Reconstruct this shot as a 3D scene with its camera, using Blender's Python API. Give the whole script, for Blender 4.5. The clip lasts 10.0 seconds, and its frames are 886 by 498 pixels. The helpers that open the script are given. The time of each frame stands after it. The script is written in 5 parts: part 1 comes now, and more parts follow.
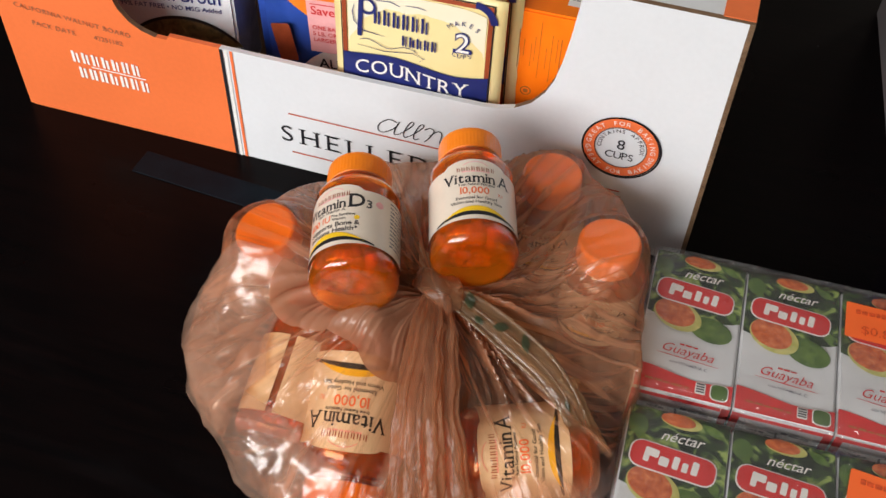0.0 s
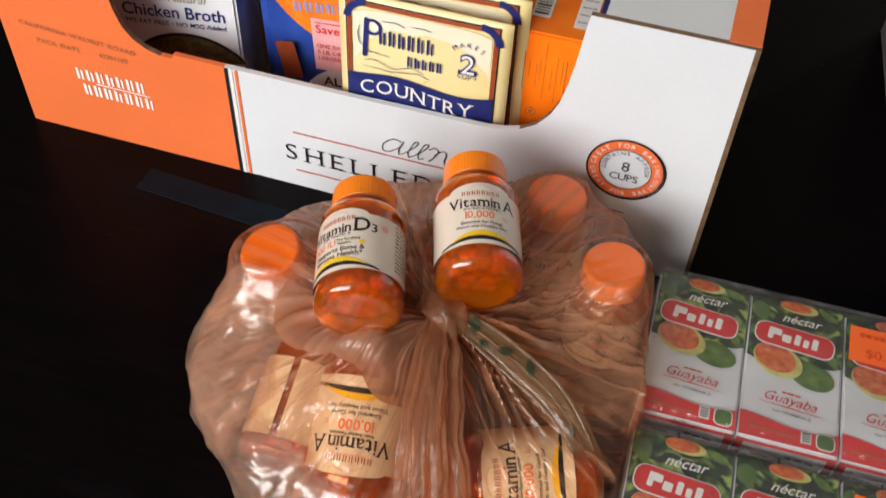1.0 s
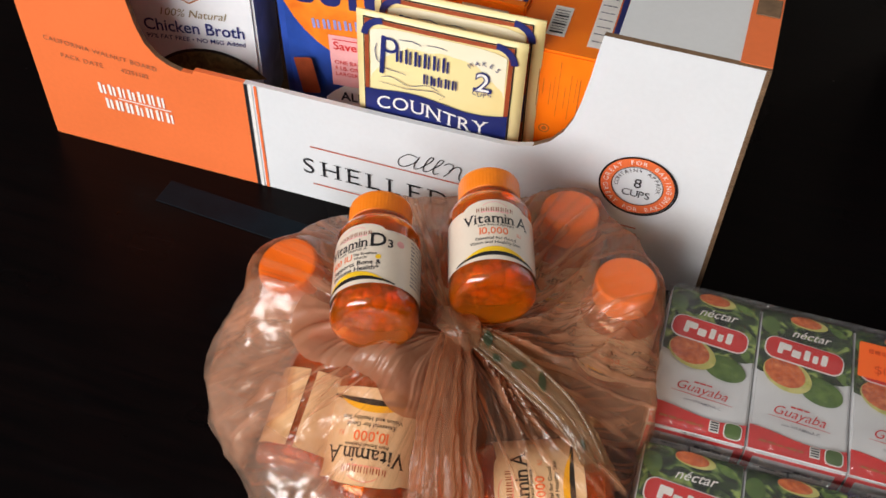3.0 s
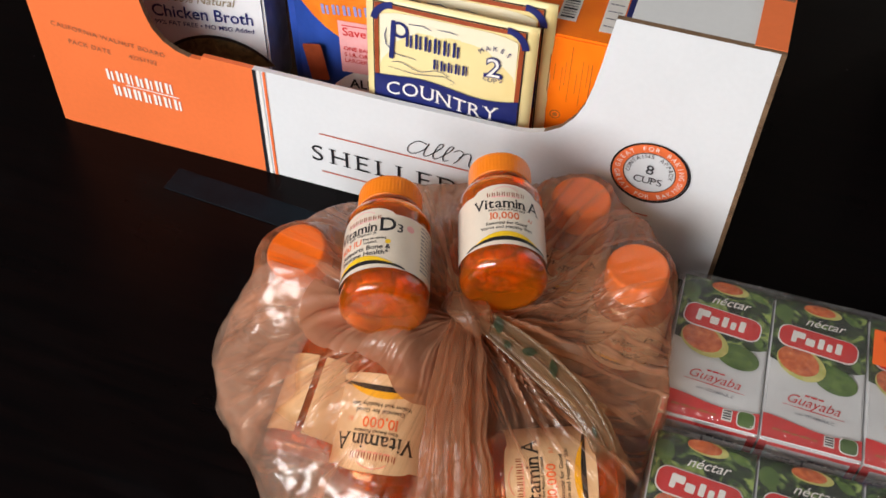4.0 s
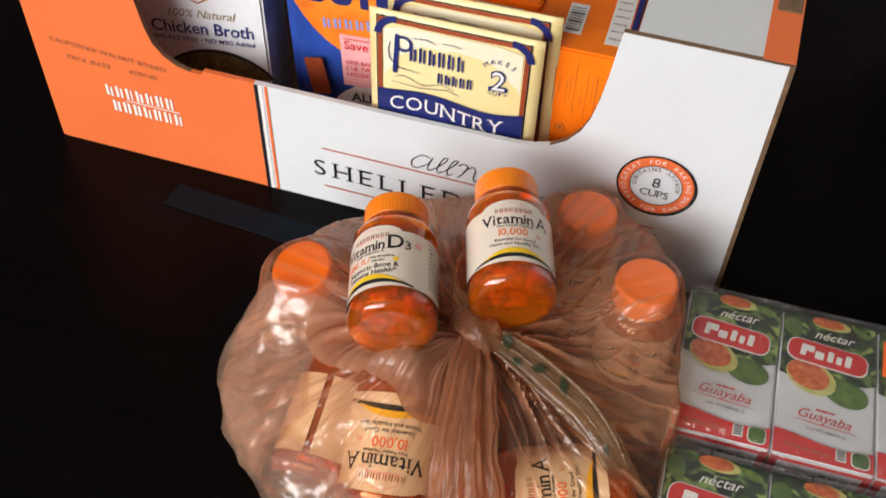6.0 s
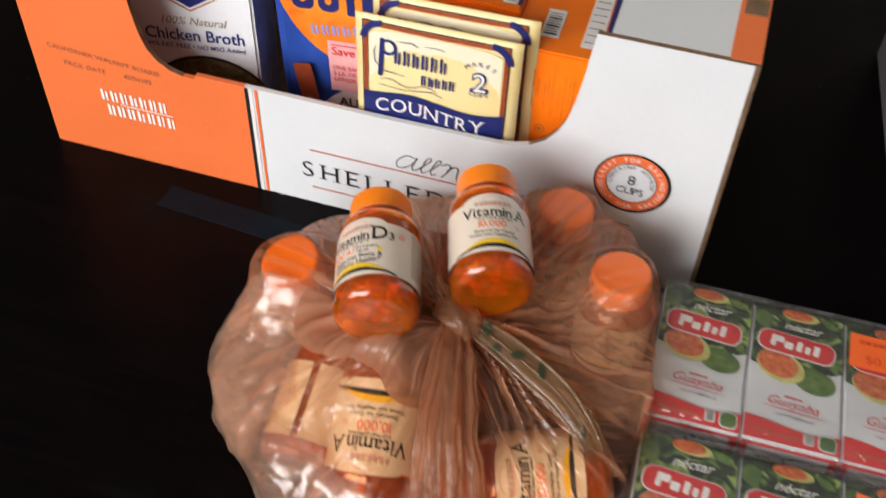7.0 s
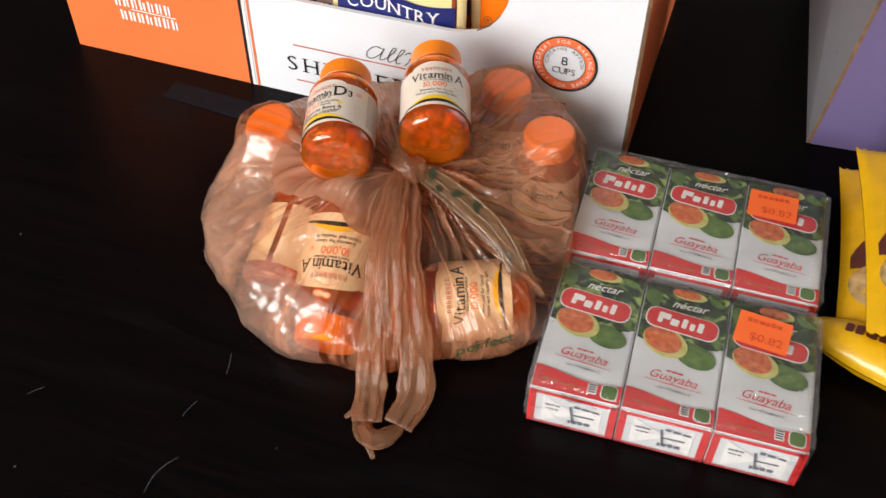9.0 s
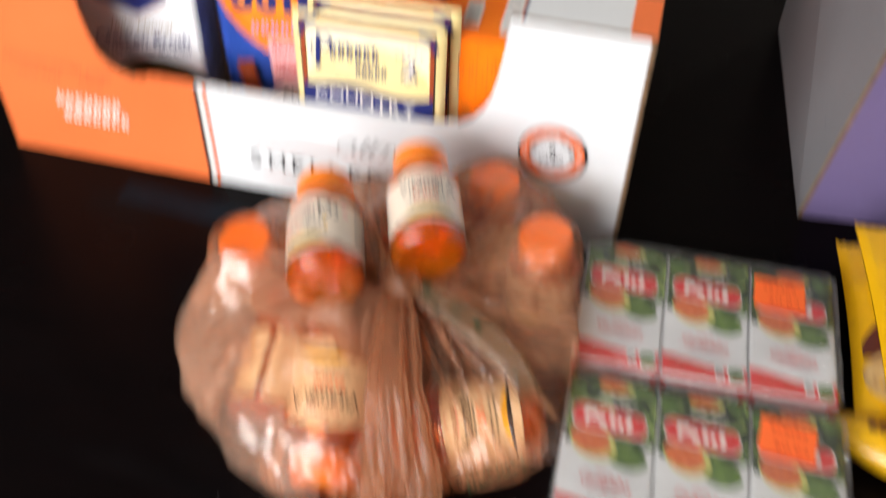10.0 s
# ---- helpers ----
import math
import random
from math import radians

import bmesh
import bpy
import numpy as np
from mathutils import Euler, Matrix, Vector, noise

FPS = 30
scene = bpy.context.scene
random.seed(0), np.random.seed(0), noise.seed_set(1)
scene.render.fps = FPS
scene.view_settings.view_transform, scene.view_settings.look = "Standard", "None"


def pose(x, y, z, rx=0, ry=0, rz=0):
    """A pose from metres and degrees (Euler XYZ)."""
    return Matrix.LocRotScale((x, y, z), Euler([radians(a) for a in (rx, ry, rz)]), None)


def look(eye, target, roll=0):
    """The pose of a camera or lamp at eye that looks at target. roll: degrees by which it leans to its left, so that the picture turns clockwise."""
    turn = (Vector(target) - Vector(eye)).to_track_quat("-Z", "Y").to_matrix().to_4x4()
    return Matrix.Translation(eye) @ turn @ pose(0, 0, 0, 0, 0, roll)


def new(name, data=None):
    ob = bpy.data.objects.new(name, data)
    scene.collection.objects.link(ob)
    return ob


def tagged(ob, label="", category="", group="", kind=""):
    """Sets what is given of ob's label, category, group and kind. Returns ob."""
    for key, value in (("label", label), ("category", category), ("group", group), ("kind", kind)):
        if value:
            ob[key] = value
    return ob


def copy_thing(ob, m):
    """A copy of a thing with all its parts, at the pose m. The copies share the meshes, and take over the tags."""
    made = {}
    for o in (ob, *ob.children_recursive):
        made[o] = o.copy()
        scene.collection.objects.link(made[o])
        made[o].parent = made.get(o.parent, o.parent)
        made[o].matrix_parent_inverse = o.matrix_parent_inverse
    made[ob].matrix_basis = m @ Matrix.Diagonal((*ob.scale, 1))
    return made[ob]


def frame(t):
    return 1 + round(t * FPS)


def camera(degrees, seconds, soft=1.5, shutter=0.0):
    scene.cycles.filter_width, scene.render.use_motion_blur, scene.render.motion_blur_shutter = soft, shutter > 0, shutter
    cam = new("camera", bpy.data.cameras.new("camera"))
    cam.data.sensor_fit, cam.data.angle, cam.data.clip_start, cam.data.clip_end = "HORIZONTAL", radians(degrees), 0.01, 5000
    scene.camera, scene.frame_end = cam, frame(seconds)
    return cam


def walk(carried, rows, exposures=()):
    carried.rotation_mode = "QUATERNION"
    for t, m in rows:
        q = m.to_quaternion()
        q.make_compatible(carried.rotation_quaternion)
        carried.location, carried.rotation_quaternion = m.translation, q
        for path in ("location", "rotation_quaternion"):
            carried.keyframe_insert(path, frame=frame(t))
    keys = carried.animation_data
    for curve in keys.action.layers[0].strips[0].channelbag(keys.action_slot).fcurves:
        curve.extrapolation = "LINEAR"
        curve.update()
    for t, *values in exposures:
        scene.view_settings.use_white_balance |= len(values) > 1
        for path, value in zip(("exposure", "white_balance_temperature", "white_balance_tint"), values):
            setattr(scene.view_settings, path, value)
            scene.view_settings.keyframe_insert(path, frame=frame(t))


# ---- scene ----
cam = camera(45.8, 10.0, shutter=1.0)
PATH = [
    (0, (0.485, -0.515, 0.573), (0.143, 0.739, -0.948), 2.5),
    (0.5, (0.483, -0.511, 0.577), (0.143, 0.736, -0.949), 2.6),
    (1, (0.479, -0.507, 0.581), (0.137, 0.75, -0.937), 2.8),
    (1.5, (0.478, -0.506, 0.589), (0.128, 0.765, -0.914), 2.9),
    (2, (0.478, -0.51, 0.593), (0.122, 0.77, -0.903), 3.0),
    (2.5, (0.479, -0.511, 0.594), (0.118, 0.758, -0.909), 2.7),
    (4, (0.478, -0.513, 0.583), (0.097, 0.739, -0.929), 2.0),
    (4.5, (0.474, -0.515, 0.578), (0.096, 0.738, -0.934), 2.2),
    (5, (0.47, -0.511, 0.579), (0.096, 0.732, -0.943), 1.9),
    (5.5, (0.468, -0.508, 0.58), (0.092, 0.736, -0.94), 1.5),
    (5.7, (0.466, -0.507, 0.581), (0.093, 0.742, -0.936), 1.7),
    (6.8, (0.472, -0.526, 0.588), (0.111, 0.776, -0.886), 2.4),
    (7, (0.481, -0.536, 0.589), (0.117, 0.766, -0.885), 2.4),
    (7.5, (0.507, -0.562, 0.593), (0.136, 0.737, -0.881), 2.5),
    (8, (0.531, -0.591, 0.6), (0.171, 0.696, -0.888), 3.1),
    (8.5, (0.554, -0.627, 0.603), (0.183, 0.659, -0.882), 2.5),
    (9, (0.578, -0.664, 0.615), (0.166, 0.609, -0.872), 0.7),
    (9.5, (0.591, -0.662, 0.602), (0.177, 0.626, -0.87), -0.0),
    (9.8, (0.548, -0.63, 0.606), (0.21, 0.66, -0.885), 1.6),
    (10, (0.506, -0.59, 0.627), (0.227, 0.729, -0.849), 1.9),
]
walk(cam, [(t, look(eye, target, roll)) for t, eye, target, roll in PATH],
     [(0, 0.0), (7, 0.03), (8, 0.07), (8.5, 0.16), (9, 0.28), (9.5, 0.44), (10, 0.42)])

# ---- light ----
world = bpy.data.worlds.new("world")
scene.world = world
world.use_nodes = True
wn = world.node_tree.nodes
sky = wn.new("ShaderNodeTexSky")
sky.sky_type, sky.sun_disc = 'NISHITA', False
sky.sun_elevation, sky.sun_rotation = radians(35), radians(215)
world.node_tree.links.new(sky.outputs[0], wn["Background"].inputs[0])
wn["Background"].inputs[1].default_value = 0.08


def area_lamp(name, at, to, w, h, power, color):
    data = bpy.data.lights.new(name, 'AREA')
    data.shape, data.size, data.size_y, data.energy, data.color = 'RECTANGLE', w, h, power, color
    ob = new(name, data)
    ob.matrix_world = look(at, to)
    return ob


# daylight through the window behind the camera and through the narrow one in the far corner
area_lamp("window_light", (-0.55, -2.22, 1.05), (0.0, 0.0, 0.2), 2.0, 1.2, 86, (1.0, 0.975, 0.955))
area_lamp("side_window_light", (2.30, 2.53, 0.62), (0.5, -0.1, 0.1), 0.40, 1.0, 50, (1.0, 0.9, 0.75))


# ---- materials ----
def nodes_of(name):
    m = bpy.data.materials.new(name)
    m.use_nodes = True
    return m, m.node_tree.nodes, m.node_tree.links


def mat(name, color, rough=0.5, vary=0.12, scale=60.0, bump=0.05, fine=600.0, metal=0.0, spec=0.5, coat=0.0, trans=0.0, ior=1.45):
    """A surface with broad and fine variation of its colour, and fine relief."""
    m, n, l = nodes_of(name)
    b = n["Principled BSDF"]
    tc = n.new("ShaderNodeTexCoord")
    big = n.new("ShaderNodeTexNoise")
    big.inputs["Scale"].default_value, big.inputs["Detail"].default_value = scale, 5
    small = n.new("ShaderNodeTexNoise")
    small.inputs["Scale"].default_value, small.inputs["Detail"].default_value = fine, 3
    l.new(tc.outputs["Object"], big.inputs["Vector"])
    l.new(tc.outputs["Object"], small.inputs["Vector"])
    mixf = n.new("ShaderNodeMath")
    mixf.operation = 'MULTIPLY_ADD'
    mixf.inputs[1].default_value = 0.35
    l.new(small.outputs["Fac"], mixf.inputs[0])
    l.new(big.outputs["Fac"], mixf.inputs[2])
    ramp = n.new("ShaderNodeValToRGB")
    lo = [max(0, c * (1 - vary)) for c in color]
    hi = [min(1, c * (1 + vary * 0.7)) for c in color]
    ramp.color_ramp.elements[0].position, ramp.color_ramp.elements[1].position = 0.45, 0.9
    ramp.color_ramp.elements[0].color, ramp.color_ramp.elements[1].color = (*lo, 1), (*hi, 1)
    l.new(mixf.outputs[0], ramp.inputs[0])
    l.new(ramp.outputs[0], b.inputs["Base Color"])
    rr = n.new("ShaderNodeMapRange")
    rr.inputs[3].default_value, rr.inputs[4].default_value = max(0.02, rough - 0.08), min(1, rough + 0.08)
    l.new(big.outputs["Fac"], rr.inputs[0])
    l.new(rr.outputs[0], b.inputs["Roughness"])
    b.inputs["Metallic"].default_value = metal
    b.inputs["Specular IOR Level"].default_value = spec
    b.inputs["Coat Weight"].default_value = coat
    b.inputs["Coat Roughness"].default_value = 0.08
    b.inputs["Transmission Weight"].default_value = trans
    b.inputs["IOR"].default_value = ior
    if bump:
        bp = n.new("ShaderNodeBump")
        bp.inputs["Strength"].default_value, bp.inputs["Distance"].default_value = bump, 0.001
        l.new(mixf.outputs[0], bp.inputs["Height"])
        l.new(bp.outputs[0], b.inputs["Normal"])
    return m


def two_tone(name, stops, scale, rough=0.45, detail=6.0, distort=0.6, bump=0.1, spec=0.5):
    """A printed picture or mottled surface: noise through a ramp of colours."""
    m, n, l = nodes_of(name)
    b = n["Principled BSDF"]
    tc = n.new("ShaderNodeTexCoord")
    no = n.new("ShaderNodeTexNoise")
    no.inputs["Scale"].default_value, no.inputs["Detail"].default_value, no.inputs["Distortion"].default_value = scale, detail, distort
    l.new(tc.outputs["Object"], no.inputs["Vector"])
    ramp = n.new("ShaderNodeValToRGB")
    els = ramp.color_ramp.elements
    while len(els) < len(stops):
        els.new(0.5)
    for e, (p, c) in zip(els, stops):
        e.position, e.color = p, (*c, 1)
    l.new(no.outputs["Fac"], ramp.inputs[0])
    l.new(ramp.outputs[0], b.inputs["Base Color"])
    b.inputs["Roughness"].default_value, b.inputs["Specular IOR Level"].default_value = rough, spec
    if bump:
        bp = n.new("ShaderNodeBump")
        bp.inputs["Strength"].default_value, bp.inputs["Distance"].default_value = bump, 0.001
        l.new(no.outputs["Fac"], bp.inputs["Height"])
        l.new(bp.outputs[0], b.inputs["Normal"])
    return m


def film_mat(name, tint, body, clear, rough, through_light, wrinkle, wscale, gloss=1.0, gather=None, cling=0.0):
    """Thin plastic film: partly clear, partly cloudy, glossy, with fine wrinkles."""
    m, n, l = nodes_of(name)
    b = n["Principled BSDF"]
    tc = n.new("ShaderNodeTexCoord")
    no = n.new("ShaderNodeTexNoise")
    no.inputs["Scale"].default_value, no.inputs["Detail"].default_value, no.inputs["Distortion"].default_value = wscale, 4, 0.8
    l.new(tc.outputs["Object"], no.inputs["Vector"])
    bp = n.new("ShaderNodeBump")
    bp.inputs["Strength"].default_value, bp.inputs["Distance"].default_value = wrinkle, 0.002
    warp = n.new("ShaderNodeMix")
    warp.data_type, warp.factor_mode = 'VECTOR', 'UNIFORM'
    warp.inputs[0].default_value = 0.02
    l.new(tc.outputs["Object"], warp.inputs[4])
    l.new(no.outputs["Color"], warp.inputs[5])
    h = no.outputs["Fac"]
    for sc, amt in ((wscale * 1.1, 0.55), (wscale * 2.7, 0.25)):
        vo = n.new("ShaderNodeTexVoronoi")
        vo.feature = 'DISTANCE_TO_EDGE'
        vo.inputs["Scale"].default_value = sc
        l.new(warp.outputs[1], vo.inputs["Vector"])
        lim = n.new("ShaderNodeMapRange")
        lim.inputs[2].default_value, lim.inputs[4].default_value = 0.16, amt
        l.new(vo.outputs["Distance"], lim.inputs[0])
        ad = n.new("ShaderNodeMath")
        l.new(h, ad.inputs[0])
        l.new(lim.outputs[0], ad.inputs[1])
        h = ad.outputs[0]
    if gather:
        # pleats that run out from the place where the film is tied
        sx = n.new("ShaderNodeSeparateXYZ")
        l.new(tc.outputs["Object"], sx.inputs[0])
        dx, dy, an, mu = (n.new("ShaderNodeMath") for _ in range(4))
        dx.operation = dy.operation = 'SUBTRACT'
        dx.inputs[1].default_value, dy.inputs[1].default_value = gather
        l.new(sx.outputs[0], dx.inputs[0])
        l.new(sx.outputs[1], dy.inputs[0])
        an.operation = 'ARCTAN2'
        l.new(dy.outputs[0], an.inputs[0])
        l.new(dx.outputs[0], an.inputs[1])
        mu.operation = 'MULTIPLY'
        mu.inputs[1].default_value = 17.0
        l.new(an.outputs[0], mu.inputs[0])
        cb = n.new("ShaderNodeCombineXYZ")
        l.new(mu.outputs[0], cb.inputs[0])
        hs = n.new("ShaderNodeMath")
        hs.operation = 'MULTIPLY'
        hs.inputs[1].default_value = 22.0
        l.new(sx.outputs[2], hs.inputs[0])
        l.new(hs.outputs[0], cb.inputs[1])
        st = n.new("ShaderNodeTexNoise")
        st.inputs["Scale"].default_value, st.inputs["Detail"].default_value = 1.0, 3.0
        l.new(cb.outputs[0], st.inputs["Vector"])
        ad = n.new("ShaderNodeMath")
        ad.operation = 'MULTIPLY_ADD'
        ad.inputs[1].default_value = 2.6
        l.new(st.outputs["Fac"], ad.inputs[0])
        l.new(h, ad.inputs[2])
        h = ad.outputs[0]
        streak = n.new("ShaderNodeMapRange")
        streak.inputs[1].default_value, streak.inputs[2].default_value = 0.50, 0.68
        streak.inputs[3].default_value, streak.inputs[4].default_value = 0.0, 0.42
        l.new(st.outputs["Fac"], streak.inputs[0])
    l.new(h, bp.inputs["Height"])
    tl = n.new("ShaderNodeBsdfTranslucent")
    tl.inputs["Color"].default_value = (*body, 1)
    l.new(bp.outputs[0], tl.inputs["Normal"])
    df = n.new("ShaderNodeBsdfDiffuse")
    df.inputs["Color"].default_value = (*body, 1)
    l.new(bp.outputs[0], df.inputs["Normal"])
    n.remove(b)
    m1 = n.new("ShaderNodeMixShader")
    m1.inputs[0].default_value = through_light
    l.new(df.outputs[0], m1.inputs[1])
    l.new(tl.outputs[0], m1.inputs[2])
    tr = n.new("ShaderNodeBsdfTransparent")
    tr.inputs["Color"].default_value = (*tint, 1)
    m2 = n.new("ShaderNodeMixShader")
    cl = n.new("ShaderNodeMapRange")
    cl.inputs[3].default_value, cl.inputs[4].default_value = clear - 0.14, min(1.0, clear + 0.14)
    l.new(no.outputs["Fac"], cl.inputs[0])
    if cling:
        # where the film clings to a bottle it turns clear
        at = n.new("ShaderNodeAttribute")
        at.attribute_name = "contact"
        cg = n.new("ShaderNodeMath")
        cg.operation, cg.use_clamp = 'MULTIPLY_ADD', True
        cg.inputs[1].default_value = cling
        l.new(at.outputs["Fac"], cg.inputs[0])
        l.new(cl.outputs[0], cg.inputs[2])
        cl = cg
    if gather:
        # gathered film lies double and lets less through
        less = n.new("ShaderNodeMath")
        less.operation, less.use_clamp = 'SUBTRACT', True
        l.new(cl.outputs[0], less.inputs[0])
        l.new(streak.outputs[0], less.inputs[1])
        l.new(less.outputs[0], m2.inputs[0])
    else:
        l.new(cl.outputs[0], m2.inputs[0])
    l.new(m1.outputs[0], m2.inputs[1])
    l.new(tr.outputs[0], m2.inputs[2])
    gl = n.new("ShaderNodeBsdfGlossy")
    gl.inputs["Roughness"].default_value = rough
    l.new(bp.outputs[0], gl.inputs["Normal"])
    lw = n.new("ShaderNodeLayerWeight")
    l.new(bp.outputs[0], lw.inputs["Normal"])
    fp = n.new("ShaderNodeMath")
    fp.operation = 'POWER'
    fp.inputs[1].default_value = 4.0
    l.new(lw.outputs["Facing"], fp.inputs[0])
    gain = n.new("ShaderNodeMath")
    gain.operation, gain.use_clamp = 'MULTIPLY_ADD', True
    gain.inputs[1].default_value, gain.inputs[2].default_value = 0.5, 0.045 * gloss
    l.new(fp.outputs[0], gain.inputs[0])
    m3 = n.new("ShaderNodeMixShader")
    l.new(gain.outputs[0], m3.inputs[0])
    l.new(m2.outputs[0], m3.inputs[1])
    l.new(gl.outputs[0], m3.inputs[2])
    l.new(m3.outputs[0], n["Material Output"].inputs[0])
    return m


def table_mat():
    """Very dark stained wood under a polished coat, with faint grain, smears and dust specks."""
    m, n, l = nodes_of("dark_table_wood")
    b = n["Principled BSDF"]
    tc = n.new("ShaderNodeTexCoord")
    mp = n.new("ShaderNodeMapping")
    mp.inputs["Scale"].default_value = (2.0, 30.0, 8.0)
    l.new(tc.outputs["Object"], mp.inputs[0])
    grain = n.new("ShaderNodeTexNoise")
    grain.inputs["Scale"].default_value, grain.inputs["Detail"].default_value, grain.inputs["Distortion"].default_value = 6, 7, 0.7
    l.new(mp.outputs[0], grain.inputs["Vector"])
    ramp = n.new("ShaderNodeValToRGB")
    ramp.color_ramp.elements[0].position, ramp.color_ramp.elements[1].position = 0.35, 0.75
    ramp.color_ramp.elements[0].color, ramp.color_ramp.elements[1].color = (0.0016, 0.0012, 0.0015, 1), (0.0044, 0.0022, 0.0023, 1)
    l.new(grain.outputs["Fac"], ramp.inputs[0])
    vor = n.new("ShaderNodeTexVoronoi")
    vor.inputs["Scale"].default_value = 42
    l.new(tc.outputs["Object"], vor.inputs["Vector"])
    sp = n.new("ShaderNodeMapRange")
    sp.inputs[1].default_value, sp.inputs[2].default_value, sp.inputs[3].default_value, sp.inputs[4].default_value = 0.03, 0.05, 1.0, 0.0
    l.new(vor.outputs["Distance"], sp.inputs[0])
    sel = n.new("ShaderNodeTexNoise")
    sel.inputs["Scale"].default_value = 17
    l.new(tc.outputs["Object"], sel.inputs["Vector"])
    s2 = n.new("ShaderNodeMapRange")
    s2.inputs[1].default_value, s2.inputs[2].default_value = 0.56, 0.66
    l.new(sel.outputs["Fac"], s2.inputs[0])
    mul = n.new("ShaderNodeMath")
    mul.operation = 'MULTIPLY'
    l.new(sp.outputs[0], mul.inputs[0])
    l.new(s2.outputs[0], mul.inputs[1])
    mx = n.new("ShaderNodeMix")
    mx.data_type = 'RGBA'
    l.new(mul.outputs[0], mx.inputs[0])
    l.new(ramp.outputs[0], mx.inputs[6])
    mx.inputs[7].default_value = (0.06, 0.058, 0.06, 1)
    wm = n.new("ShaderNodeMapping")
    wm.inputs["Rotation"].default_value, wm.inputs["Scale"].default_value = (0, 0, 0.9), (5.0, 17.0, 5.0)
    l.new(tc.outputs["Object"], wm.inputs[0])
    wipe = n.new("ShaderNodeTexNoise")
    wipe.inputs["Scale"].default_value, wipe.inputs["Detail"].default_value, wipe.inputs["Distortion"].default_value = 1.0, 8, 1.2
    l.new(wm.outputs[0], wipe.inputs["Vector"])
    wr = n.new("ShaderNodeMapRange")
    wr.inputs[1].default_value, wr.inputs[2].default_value, wr.inputs[4].default_value = 0.58, 0.85, 0.22
    l.new(wipe.outputs["Fac"], wr.inputs[0])
    hz = n.new("ShaderNodeMix")
    hz.data_type = 'RGBA'
    l.new(wr.outputs[0], hz.inputs[0])
    l.new(mx.outputs[2], hz.inputs[6])
    hz.inputs[7].default_value = (0.012, 0.013, 0.015, 1)
    l.new(hz.outputs[2], b.inputs["Base Color"])
    smear = n.new("ShaderNodeTexNoise")
    smear.inputs["Scale"].default_value, smear.inputs["Detail"].default_value = 9, 6
    l.new(tc.outputs["Object"], smear.inputs["Vector"])
    rr = n.new("ShaderNodeMapRange")
    rr.inputs[3].default_value, rr.inputs[4].default_value = 0.18, 0.42
    l.new(smear.outputs["Fac"], rr.inputs[0])
    l.new(rr.outputs[0], b.inputs["Roughness"])
    b.inputs["Specular IOR Level"].default_value = 0.06
    bp = n.new("ShaderNodeBump")
    bp.inputs["Strength"].default_value, bp.inputs["Distance"].default_value = 0.04, 0.001
    l.new(grain.outputs["Fac"], bp.inputs["Height"])
    l.new(bp.outputs[0], b.inputs["Normal"])
    return m


WOOD = table_mat()
WALL = mat("dim_wall_paint", (0.34, 0.33, 0.32), 0.9, 0.1, 3, 0.1, 80)
CEIL = mat("ceiling_paint", (0.42, 0.415, 0.41), 0.9, 0.06, 3, 0.1, 80)
FLOOR = mat("floor_boards", (0.10, 0.06, 0.04), 0.5, 0.3, 4, 0.1, 60)
BOARD_WHITE = mat("white_coated_board", (0.70, 0.72, 0.742), 0.42, 0.05, 9, 0.12, 260)
BOARD_ORANGE = mat("orange_coated_board", (0.82, 0.178, 0.05), 0.42, 0.08, 9, 0.12, 260)
# grey board, darkened so that its colour holds the shade of that side
BOARD_GREY_SHADED = mat("shaded_grey_coated_board", (0.20, 0.205, 0.22), 0.45, 0.1, 9, 0.12, 260)
BOARD_PURPLE = mat("purple_coated_board", (0.145, 0.110, 0.235), 0.45, 0.1, 9, 0.12, 260)
KRAFT = mat("kraft_cardboard", (0.19, 0.11, 0.058), 0.85, 0.35, 120, 0.5, 900)
INK_BLACK = mat("black_ink", (0.012, 0.012, 0.016), 0.5, 0.2, 200, 0.0)
INK_GREY = mat("stamped_grey_ink", (0.36, 0.13, 0.06), 0.6, 0.3, 400, 0.0)
INK_RED = mat("brick_red_ink", (0.50, 0.075, 0.03), 0.5, 0.15, 200, 0.0)
INK_ORANGE = mat("orange_ink", (0.83, 0.17, 0.05), 0.5, 0.1, 100, 0.0)
INK_WHITE = mat("white_ink", (0.85, 0.82, 0.78), 0.45, 0.06, 200, 0.0)
INK_NAVY = mat("navy_ink", (0.016, 0.024, 0.15), 0.4, 0.2, 90, 0.0)
INK_SCARLET = mat("scarlet_ink", (0.66, 0.03, 0.03), 0.3, 0.1, 90, 0.0)
INK_PINK = mat("pink_ink", (0.85, 0.42, 0.42), 0.5, 0.1, 90, 0.0)
INK_YELLOW = mat("yellow_ink", (0.88, 0.55, 0.02), 0.4, 0.1, 90, 0.0)
INK_LAVENDER = mat("lavender_ink", (0.30, 0.30, 0.62), 0.5, 0.1, 90, 0.0)
INK_GREEN = mat("faded_green_ink", (0.03, 0.07, 0.025), 0.5, 0.3, 150, 0.0)
INK_GOLD = mat("gold_brown_ink", (0.42, 0.13, 0.03), 0.4, 0.15, 150, 0.0)
CAP_ORANGE = mat("orange_cap_plastic", (0.95, 0.24, 0.01), 0.32, 0.05, 80, 0.08, 500, coat=0.2)
AMBER = mat("amber_bottle_plastic", (1.0, 0.245, 0.006), 0.06, 0.03, 40, 0.02, 200, trans=0.84, ior=1.4, coat=0.8)
GEL = mat("amber_softgel", (1.0, 0.46, 0.045), 0.1, 0.1, 80, 0.0, trans=0.25, coat=0.6)
